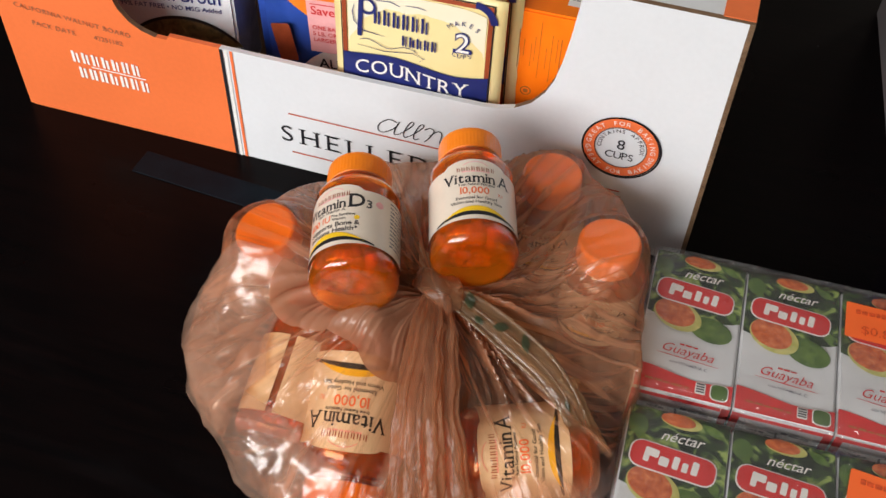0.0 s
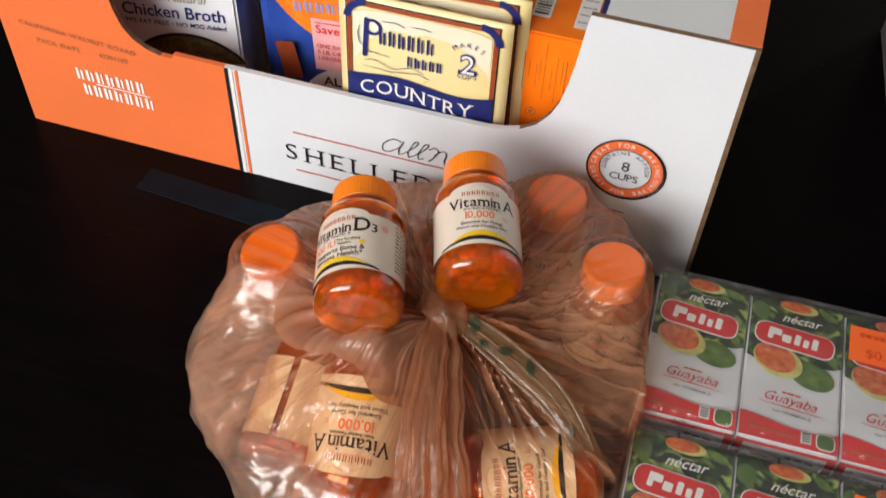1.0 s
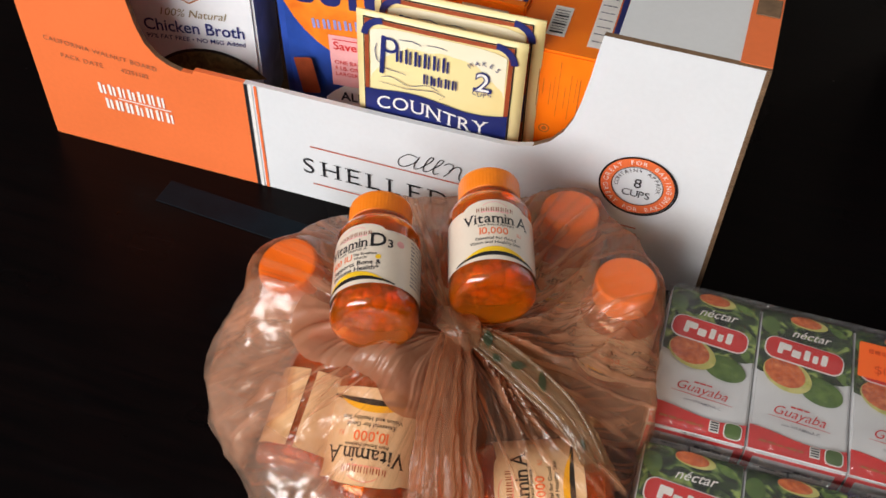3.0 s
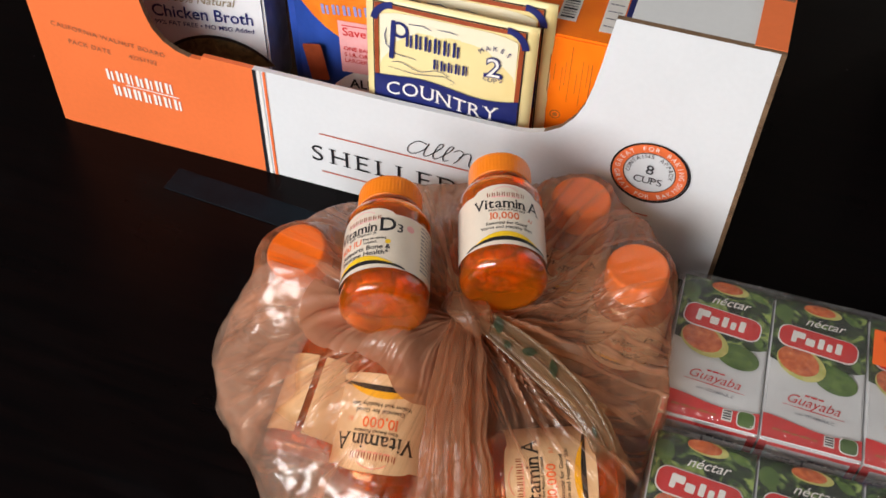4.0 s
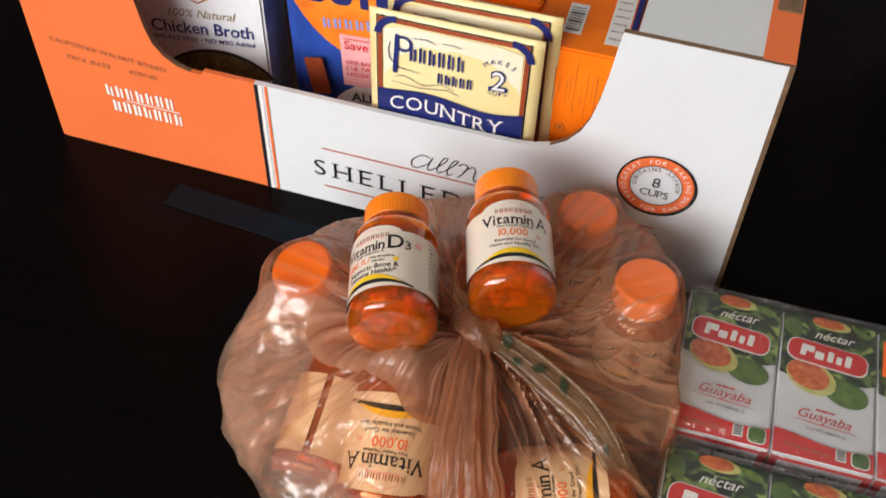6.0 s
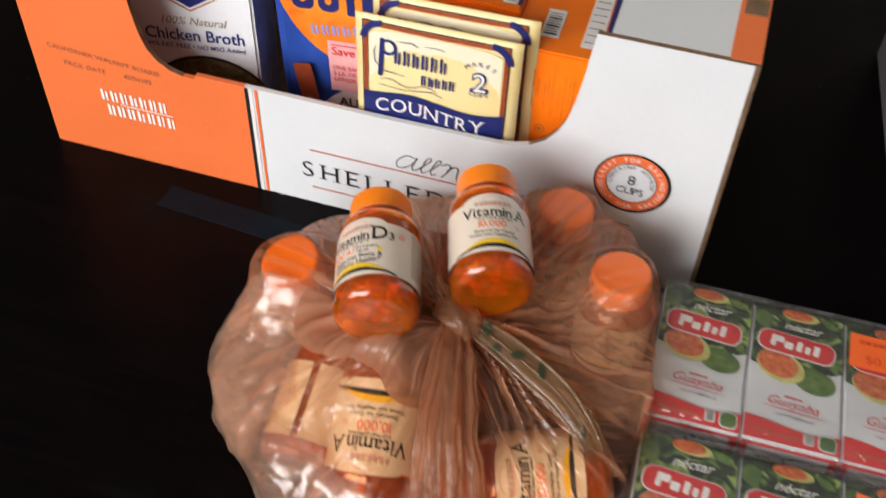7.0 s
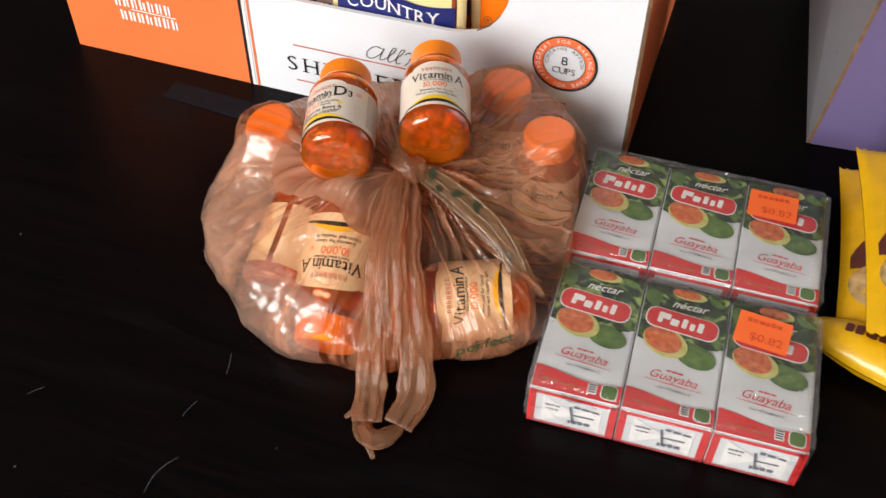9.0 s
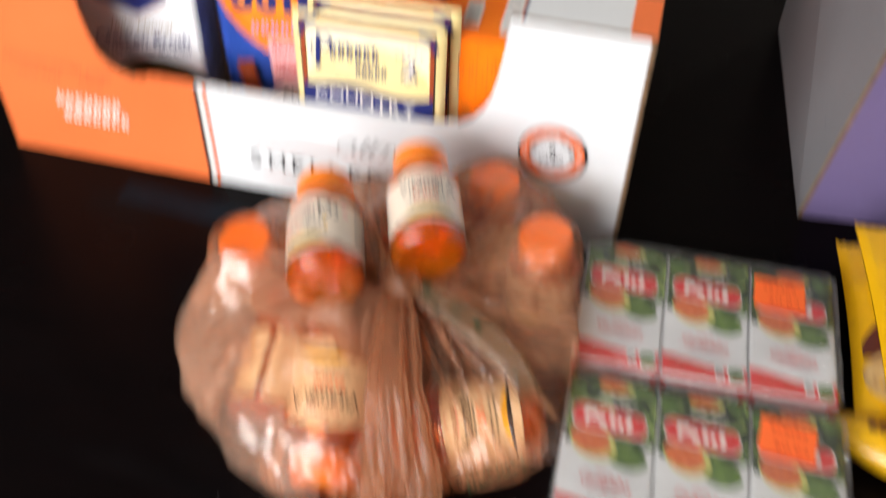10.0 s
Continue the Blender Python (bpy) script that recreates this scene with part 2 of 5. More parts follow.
LABEL = mat("cream_label_paper", (0.78, 0.68, 0.565), 0.33, 0.05, 60, 0.03, 500, coat=0.6)
BAG = film_mat("brown_bag_film", (1.0, 0.82, 0.64), (0.74, 0.350, 0.190), 0.63, 0.25, 0.42, 0.70, 19, 1.3, (0.383, -0.150), 0.46)
BAG_FOLD = film_mat("folded_bag_film", (1.0, 0.80, 0.62), (0.50, 0.265, 0.150), 0.66, 0.34, 0.42, 0.45, 34, 0.5)
WRAP = film_mat("clear_shrink_film", (0.995, 0.995, 0.995), (0.5, 0.5, 0.5), 0.985, 0.10, 0.1, 0.7, 30, 0.9)
CARTON_WHITE = mat("white_carton", (0.68, 0.685, 0.69), 0.35, 0.06, 30, 0.08, 300)
FOLIAGE = two_tone("printed_dark_leaves", [(0.40, (0.006, 0.014, 0.007)), (0.50, (0.02, 0.045, 0.014)), (0.56, (0.07, 0.13, 0.03)), (0.66, (0.32, 0.42, 0.11))], 75, 0.3, 4.0, 1.6, 0.0)
GUAVA_FLESH = two_tone("printed_guava_flesh", [(0.3, (0.45, 0.07, 0.02)), (0.55, (0.66, 0.15, 0.04)), (0.75, (0.80, 0.28, 0.10))], 260, 0.3, 4, 0.5, 0.0)
GUAVA_RIM = two_tone("printed_guava_rind", [(0.3, (0.45, 0.46, 0.10)), (0.7, (0.68, 0.62, 0.22))], 120, 0.3, 3, 0.5, 0.0)
GUAVA_SKIN = two_tone("printed_guava_skin", [(0.3, (0.03, 0.07, 0.012)), (0.5, (0.07, 0.14, 0.025)), (0.75, (0.15, 0.24, 0.05))], 60, 0.3, 3, 0.5, 0.0)
STICKER = mat("fluorescent_orange_sticker", (1.0, 0.16, 0.03), 0.6, 0.04, 60, 0.03)
STICKER_INK = mat("faint_price_ink", (0.75, 0.09, 0.018), 0.6, 0.3, 300, 0.0)
CARTON_BROTH = mat("broth_carton_white", (0.82, 0.84, 0.87), 0.35, 0.06, 20, 0.06, 200)
CARTON_SIDE = two_tone("broth_carton_blue_grey_side", [(0.3, (0.30, 0.32, 0.38)), (0.7, (0.60, 0.62, 0.68))], 40, 0.4)
SOUP = two_tone("printed_bowl_of_broth", [(0.35, (0.06, 0.05, 0.02)), (0.6, (0.16, 0.12, 0.05)), (0.8, (0.30, 0.22, 0.09))], 120, 0.4, 4, 1.0, 0.0)
PAPER_BLUE = mat("blue_flour_paper", (0.025, 0.075, 0.38), 0.45, 0.15, 40, 0.2, 250)
PAPER_ORANGE = two_tone("orange_flour_paper", [(0.3, (0.75, 0.15, 0.01)), (0.6, (0.95, 0.28, 0.02)), (0.8, (1.0, 0.42, 0.06))], 40, 0.4)
PACKET = two_tone("cream_packet_foil_paper", [(0.3, (0.84, 0.68, 0.30)), (0.7, (0.90, 0.78, 0.42))], 14, 0.33, 4, 0.5, 0.15)
PACKET_PALE = two_tone("pale_cream_print", [(0.3, (0.88, 0.80, 0.57)), (0.7, (0.90, 0.86, 0.70))], 14, 0.33, 4, 0.5, 0.1)
MIX_ORANGE = two_tone("orange_mix_carton", [(0.3, (0.94, 0.16, 0.003)), (0.6, (1.0, 0.205, 0.004)), (0.8, (1.0, 0.26, 0.008))], 18, 0.4, 4, 0.5, 0.05)
BAG_YELLOW = mat("yellow_wrapper_film", (0.76, 0.42, 0.006), 0.25, 0.12, 25, 0.25, 90, coat=0.3)
COCOA = mat("cocoa_brown_print", (0.10, 0.025, 0.018), 0.3, 0.2, 40, 0.05)
COOKIE = two_tone("printed_cookies", [(0.3, (0.16, 0.08, 0.03)), (0.5, (0.48, 0.30, 0.12)), (0.75, (0.70, 0.50, 0.24))], 85, 0.35, 4, 0.6, 0.0)
REFLECTION_DARK = mat("blue_black_reflection", (0.0042, 0.0085, 0.0135), 0.45, 0.3, 60, 0.1, spec=0.07)
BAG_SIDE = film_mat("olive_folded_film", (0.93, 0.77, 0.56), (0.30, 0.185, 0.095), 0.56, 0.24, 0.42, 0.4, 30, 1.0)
BAG_CLOUDY = film_mat("doubled_bag_film", (1.0, 0.90, 0.80), (0.74, 0.50, 0.37), 0.72, 0.18, 0.40, 0.6, 20, 1.6)
BAG_DRAPE = film_mat("draped_bag_film", (0.90, 0.66, 0.48), (0.54, 0.255, 0.145), 0.26, 0.22, 0.40, 0.5, 16, 1.0)
FILM_GREEN = film_mat("green_print_on_film", (0.40, 0.50, 0.28), (0.025, 0.045, 0.015), 0.45, 0.25, 0.3, 0.4, 50, 1.0)
LEAF_LIGHT = two_tone("printed_light_leaf", [(0.3, (0.05, 0.11, 0.02)), (0.6, (0.13, 0.22, 0.04)), (0.8, (0.26, 0.34, 0.09))], 150, 0.3, 3, 0.8, 0.0)
LEAF_DARK = two_tone("printed_dark_leaf", [(0.3, (0.006, 0.016, 0.006)), (0.7, (0.03, 0.065, 0.015))], 120, 0.3, 3, 0.8, 0.0)
GREY_GOLD = mat("grey_gold_ink", (0.30, 0.23, 0.12), 0.4, 0.15, 150, 0.0)
RUST = mat("rust_brown_ink", (0.33, 0.065, 0.022), 0.4, 0.15, 150, 0.0)
DUST = mat("pale_scratch_in_the_polish", (0.055, 0.057, 0.062), 0.5, 0.3, 500, 0.0)
GREY_INK = mat("grey_ink", (0.16, 0.16, 0.19), 0.5, 0.2, 100, 0.0)


# ---- building helpers ----
def part(name, bm, material, parent, label="", smooth=False):
    me = bpy.data.meshes.new(name)
    bm.to_mesh(me)
    bm.free()
    for m in material if isinstance(material, (list, tuple)) else [material]:
        me.materials.append(m)
    if smooth:
        for p in me.polygons:
            p.use_smooth = True
    ob = new(name, me)
    if parent:
        ob.parent = parent
    if label:
        tagged(ob, label)
    return ob


def thing(name, m, label, category, group="", kind=""):
    ob = new(name)
    ob.empty_display_size = 0.02
    ob.matrix_world = m
    return tagged(ob, label, category, group, kind)


def box_bm(a, b, bevel=0.0, seg=2):
    bm = bmesh.new()
    bmesh.ops.create_cube(bm, size=1)
    m = Matrix.Translation([(p + q) / 2 for p, q in zip(a, b)]) @ Matrix.Diagonal([abs(q - p) for p, q in zip(a, b)] + [1])
    bmesh.ops.transform(bm, matrix=m, verts=bm.verts)
    if bevel:
        bmesh.ops.bevel(bm, geom=bm.edges[:], offset=bevel, segments=seg, affect='EDGES')
    return bm


def lathe(profile, n=48, close=False):
    """Turns (height, radius) pairs about z."""
    bm = bmesh.new()
    rings = []
    for h, r in profile:
        rings.append([bm.verts.new((0, 0, h))] if r == 0 else [bm.verts.new((r * math.cos(2 * math.pi * i / n), r * math.sin(2 * math.pi * i / n), h)) for i in range(n)])
    for a, b in zip(rings, rings[1:]):
        for i in range(n):
            j = (i + 1) % n
            if len(a) == 1:
                bm.faces.new((a[0], b[j], b[i]))
            elif len(b) == 1:
                bm.faces.new((a[i], a[j], b[0]))
            else:
                bm.faces.new((a[i], a[j], b[j], b[i]))
    bmesh.ops.recalc_face_normals(bm, faces=bm.faces)
    return bm


def prism(outline, y0, y1):
    """A plate whose outline lies in x and z, between y0 (its face) and y1."""
    bm = bmesh.new()
    f = bm.faces.new([bm.verts.new((x, y0, z)) for x, z in outline])
    out = bmesh.ops.extrude_face_region(bm, geom=[f])
    bmesh.ops.translate(bm, vec=(0, y1 - y0, 0), verts=[v for v in out["geom"] if isinstance(v, bmesh.types.BMVert)])
    bmesh.ops.recalc_face_normals(bm, faces=bm.faces)
    return bm


# flat shapes: lists of 2D points and faces
def poly(pts):
    return [tuple(p) for p in pts], [list(range(len(pts)))]


def ellipse(cx, cy, rx, ry, rot=0.0, n=32, a0=0.0, a1=360.0):
    c, s = math.cos(radians(rot)), math.sin(radians(rot))
    pts = []
    full = a1 - a0 >= 360
    for i in range(n if full else n + 1):
        a = radians(a0 + (a1 - a0) * i / n)
        x, y = rx * math.cos(a), ry * math.sin(a)
        pts.append((cx + x * c - y * s, cy + x * s + y * c))
    return poly(pts)


def ring(cx, cy, r0, r1, n=48, a0=0.0, a1=360.0, squash=1.0):
    v, f = [], []
    for i in range(n + 1):
        a = radians(a0 + (a1 - a0) * i / n)
        for r in (r0, r1):
            v.append((cx + r * math.cos(a), cy + r * squash * math.sin(a)))
    for i in range(n):
        f.append([2 * i, 2 * i + 1, 2 * i + 3, 2 * i + 2])
    return v, f


def rrect(cx, cy, w, h, r=0.0, rot=0.0):
    pts = []
    r = max(min(r, w / 2 - 1e-6, h / 2 - 1e-6), 1e-6)
    for sx, sy, a in ((1, 1, 0), (-1, 1, 90), (-1, -1, 180), (1, -1, 270)):
        for k in range(5):
            b = radians(a + 22.5 * k)
            pts.append((sx * (w / 2 - r) + r * math.cos(b), sy * (h / 2 - r) + r * math.sin(b)))
    c, s = math.cos(radians(rot)), math.sin(radians(rot))
    return poly([(cx + x * c - y * s, cy + x * s + y * c) for x, y in pts])


def band(u0, u1, lo, hi, n=24):
    """A strip between two curves of u."""
    v, f = [], []
    for i in range(n + 1):
        u = u0 + (u1 - u0) * i / n
        v += [(u, lo(u) if callable(lo) else lo), (u, hi(u) if callable(hi) else hi)]
    for i in range(n):
        f.append([2 * i, 2 * i + 2, 2 * i + 3, 2 * i + 1])
    return v, f


def line(pts, w):
    """A drawn stroke through 2D points."""
    v, f = [], []
    for i, p in enumerate(pts):
        a, b = pts[max(0, i - 1)], pts[min(len(pts) - 1, i + 1)]
        d = Vector((b[0] - a[0], b[1] - a[1])).normalized()
        k = w / 2 * (0.45 if i in (0, len(pts) - 1) else 1)
        v += [(p[0] - d.y * k, p[1] + d.x * k), (p[0] + d.y * k, p[1] - d.x * k)]
    for i in range(len(pts) - 1):
        f.append([2 * i, 2 * i + 1, 2 * i + 3, 2 * i + 2])
    return v, f


GLYPHS = {}


def words(text, cx, cy, size, shear=0.0, bold=0.0, rot=0.0, align="CENTER", wide=1.0, spacing=1.0):
    """Lettering in the built-in font; size is about the height of a capital, (cx, cy) the baseline's middle or start."""
    key = (text, shear, bold, align, spacing)
    if key not in GLYPHS:
        cu = bpy.data.curves.new("glyphs", 'FONT')
        cu.body, cu.size, cu.shear, cu.offset, cu.align_x, cu.resolution_u, cu.space_character = text, 1.0, shear, bold, align, 3, spacing
        ob = new("glyphs", cu)
        dg = bpy.context.evaluated_depsgraph_get()
        me = ob.evaluated_get(dg).to_mesh()
        GLYPHS[key] = ([(v.co.x, v.co.y) for v in me.vertices], [list(p.vertices) for p in me.polygons])
        ob.evaluated_get(dg).to_mesh_clear()
        bpy.data.objects.remove(ob)
        bpy.data.curves.remove(cu)
    k = size / 0.72
    c, s = math.cos(radians(rot)), math.sin(radians(rot))
    v = [(x * k * wide, y * k) for x, y in GLYPHS[key][0]]
    return [(cx + x * c - y * s, cy + x * s + y * c) for x, y in v], GLYPHS[key][1]


SERIFS = {}


def serif_bars(ch):
    """Left end, right end and height of the flat stroke ends of one character, and its advance."""
    if ch not in SERIFS:
        cu = bpy.data.curves.new("glyph", 'FONT')
        cu.body, cu.size = ch, 1.0
        ob = new("glyph", cu)
        dg = bpy.context.evaluated_depsgraph_get()
        flat = ob.to_curve(dg)
        ends, top = [], max([p.co.y for sp in flat.splines for p in sp.bezier_points] or [0.7])
        for sp in flat.splines:
            P = [p.co.copy() for p in sp.bezier_points]
            for a, b in zip(P, P[1:] + P[:1]):
                level = min((0.0, top, 0.5), key=lambda q: abs(a.y - q))
                if abs(a.y - b.y) < 0.004 and 0.02 < abs(a.x - b.x) < 0.55 and abs(a.y - level) < 0.03:
                    ends.append((min(a.x, b.x), max(a.x, b.x), a.y, -1 if a.y > 0.2 else 1))
        ob.to_curve_clear()
        bpy.data.objects.remove(ob)
        bpy.data.curves.remove(cu)
        SERIFS[ch] = ends
    return SERIFS[ch]


def serif_words(text, cx, cy, size, bold=0.0, wide=1.0, gap=0.06, reach=0.055, thick=0.04, start=False):
    """Lettering with bracket-like bars on the flat stroke ends; a list of shapes."""
    k = size / 0.72
    x, rows = 0.0, []
    for ch in text:
        if ch == " ":
            x += 0.3
            continue
        V, F = words(ch, 0, 0, 0.72, bold=bold, align="LEFT")
        lo, hi = min(v[0] for v in V), max(v[0] for v in V)
        x -= lo
        rows.append(([(vx + x, vy) for vx, vy in V], F))
        for a, b, y, sg in serif_bars(ch):
            rows.append(rrect((a + b) / 2 + x, y + sg * thick / 2 - sg * bold, b - a + 2 * reach, thick + bold))
        x += hi + gap
    x0 = 0 if start else (x - gap) / 2
    return [([(cx + (vx - x0) * k * wide, cy + vy * k) for vx, vy in V], F) for V, F in rows]


def script(strokes, cx, cy, size, w):
    """Pen strokes of slanted handwriting."""
    return [line([(cx + (p.x + 0.25 * p.y) * size, cy + p.y * size) for p in spline([(a, b, 0) for a, b in pts], 8 * len(pts))], w) for pts in strokes]


def arc_words(text, cx, cy, r, size, mid, step, inward=False):
    """Letters one by one along a circle; mid: the angle of the middle letter."""
    out = []
    for i, ch in enumerate(text):
        if ch == " ":
            continue
        k = i - (len(text) - 1) / 2
        a = mid + k * step if inward else mid - k * step
        out.append(words(ch, cx + r * math.cos(radians(a)), cy + r * math.sin(radians(a)), size, rot=a + 90 if inward else a - 90))
    return out


def bars(cx, cy, w, h, rot=0.0, seed=0, n=6):
    """Plain bars that stand for a line of small print or a brand's mark."""
    rnd = random.Random(seed)
    cuts = [rnd.uniform(0.6, 1.4) for _ in range(n)]
    tot, x, out = sum(cuts), -w / 2, []
    c, s = math.cos(radians(rot)), math.sin(radians(rot))
    for q in cuts:
        ww = q / tot * w
        hh = h * rnd.uniform(0.75, 1.0)
        px, py = x + ww / 2, (hh - h) / 2
        out.append(rrect(cx + px * c - py * s, cy + px * s + py * c, ww * 0.84, hh, min(ww, hh) * 0.2, rot))
        x += ww
    return out


def mark(cx, cy, w, h, n, seed, rot=0.0, k=0.27):
    """A brand's mark as plain upright blocks in a row."""
    rnd, out = random.Random(seed), []
    c, s = math.cos(radians(rot)), math.sin(radians(rot))
    step = w / n
    for i in range(n):
        x = -w / 2 + (i + 0.5) * step
        for o, q, t in ((-0.22, 1.0, 1.0), (0.2, rnd.uniform(0.8, 1.0), rnd.uniform(0.6, 1.0))):
            px, py = x + o * step, h * (q - 1) / 2
            out.append(rrect(cx + px * c - py * s, cy + px * s + py * c, step * k * t, h * q, step * 0.05, rot))
    return out


def ink(name, shapes, place, material, parent, label=""):
    """Printed shapes as one thin mesh; place maps (u, v) to the surface."""
    bm = bmesh.new()
    for v, f in shapes:
        vs = [bm.verts.new(place(x, y)) for x, y in v]
        for q in f:
            try:
                bm.faces.new([vs[i] for i in q])
            except ValueError:
                pass
    ob = part(name, bm, material, parent, label)
    if len(shapes) > 1 and name in ("brand_mark", "small_print", "store_mark", "swash", "fold_line", "bar_code_lines", "end_flap", "lettering", "rule", "corner_ribbon"):
        tagged(ob, kind="stuff")
    return ob


def ribbon_bm(path, widths, ups, folds=3, depth=0.3, n=16, twist=0.0, seed=0):
    """A gathered strip of film: a sweep whose section is a folded sheet, closed round."""
    rnd = random.Random(seed)
    bm = bmesh.new()
    rows = []
    m = len(path)
    ph = [rnd.uniform(0, 6.28) for _ in range(6)]
    for i, p in enumerate(path):
        p = Vector(p)
        d = (Vector(path[min(m - 1, i + 1)]) - Vector(path[max(0, i - 1)])).normalized()
        up = Vector(ups)
        side = d.cross(up).normalized()
        up = side.cross(d).normalized()
        t = i / (m - 1)
        w = widths(t)
        row = []
        for k in range(n):
            a = 2 * math.pi * k / n
            r = 1 + 0.22 * math.sin(folds * a + ph[0] + twist * t) + 0.12 * math.sin((folds + 2) * a + ph[1] - 2 * t)
            x, y = w * math.cos(a) * r, w * depth * math.sin(a) * r
            o = side * x + up * y
            cr = noise.ridged_multi_fractal(Vector((x * 150, y * 150, t * m * 0.09 + seed)), 0.9, 2.1, 3, 1.0, 2.0) - 1.0
            row.append(bm.verts.new(p + o + o.normalized() * (w * 0.20 * cr)))
        rows.append(row)
    for a, b in zip(rows, rows[1:]):
        for k in range(n):
            bm.faces.new((a[k], a[(k + 1) % n], b[(k + 1) % n], b[k]))
    bm.faces.new(rows[0])
    bm.faces.new(rows[-1])
    bmesh.ops.recalc_face_normals(bm, faces=bm.faces)
    return bm


def spline(pts, n):
    """Points along a smooth curve through pts."""
    P = [Vector(p) for p in pts]
    P = [P[0] * 2 - P[1]] + P + [P[-1] * 2 - P[-2]]
    out = []
    for i in range(n):
        t = i / (n - 1) * (len(P) - 3)
        k = min(int(t), len(P) - 4)
        u = t - k
        a, b, c, d = P[k:k + 4]
        out.append(0.5 * ((2 * b) + (c - a) * u + (2 * a - 5 * b + 4 * c - d) * u * u + (3 * b - a - 3 * c + d) * u ** 3))
    return out


# ---- the room and the table ----
def slab(name, a, b, material, label, category):
    ob = part(name, box_bm(a, b), material, None)
    return tagged(ob, label, category, kind="structure")


X0, X1, Y0, Y1, Z0, Z1 = -2.2, 2.8, -2.3, 2.6, -0.75, 1.75
slab("floor", (X0 - .1, Y0 - .1, Z0 - .1), (X1 + .1, Y1 + .1, Z0), FLOOR, "dark wooden floor of a dim room", "floor")
slab("ceiling", (X0 - .1, Y0 - .1, Z1), (X1 + .1, Y1 + .1, Z1 + .1), CEIL, "plain ceiling of a dim room", "ceiling")


def wall_with_window(name, along, pos, thick, lo, hi, w0, w1, z0, z1):
    """A wall with one opening through it, made of four blocks."""
    bm = bmesh.new()
    pieces = [(lo, w0, Z0, Z1), (w1, hi, Z0, Z1), (w0, w1, Z0, z0), (w0, w1, z1, Z1)]
    for a, b, c, d in pieces:
        if b - a < 1e-6 or d - c < 1e-6:
            continue
        q = box_bm((a, pos, c), (b, pos + thick, d)) if along == "x" else box_bm((pos, a, c), (pos + thick, b, d))
        me = bpy.data.meshes.new("piece")
        q.to_mesh(me)
        q.free()
        bm.from_mesh(me)
        bpy.data.meshes.remove(me)
    return tagged(part(name, bm, WALL, None), "plain painted wall of a dim room", "wall", kind="structure")


wall_with_window("wall_south", "x", Y0 - 0.12, 0.12, X0, X1, -1.55, 0.45, 0.45, 1.65)
wall_with_window("wall_north", "x", Y1, 0.12, X0, X1, 2.08, 2.52, 0.1, 1.15)
slab("wall_east", (X1, Y0, Z0), (X1 + .12, Y1, Z1), WALL, "plain painted wall of a dim room", "wall")
slab("wall_west", (X0 - .12, Y0, Z0), (X0, Y1, Z1), WALL, "plain painted wall of a dim room", "wall")

table = thing("table", pose(0.4, 0.05, 0), "dark polished wooden table with a glossy near-black top", "table")
part("tabletop", box_bm((-1.15, -0.95, -0.035), (1.25, 0.95, 0), 0.004), WOOD, table)
for sx in (-1.05, 1.15):
    for sy in (-0.85, 0.85):
        part("leg", box_bm((sx - .035, sy - .035, Z0), (sx + .035, sy + .035, -0.035), 0.004), WOOD, table)

def scratch(pts, w=0.0006):
    ink("scratch", [line([(p.x, p.y) for p in spline([(a, b, 0) for a, b in pts], 14)], w)], lambda u, v: (u - 0.4, v - 0.05, 0.0004), DUST, table, "thin pale scratch in the polish")


for pts in [[(0.291, -0.403), (0.291, -0.39), (0.295, -0.379), (0.3, -0.372)], [(0.287, -0.343), (0.288, -0.336), (0.291, -0.328)], [(0.3, -0.301), (0.298, -0.292), (0.295, -0.283)], [(0.176, -0.361), (0.179, -0.357), (0.184, -0.352)]]:
    scratch(pts)

# added thin dark strip that stands in for a reflection in the polished top
bm = box_bm((-0.060, -0.0115, 0), (0.060, 0.0115, 0.0008), 0.0002, 1)
strip = part("reflection_strip", bm, REFLECTION_DARK, None)
strip.matrix_world = pose(0.170, -0.036, 0, 0, 0, -4)
tagged(strip, "flat blue-black strip standing in for a reflection on the table", "strip")


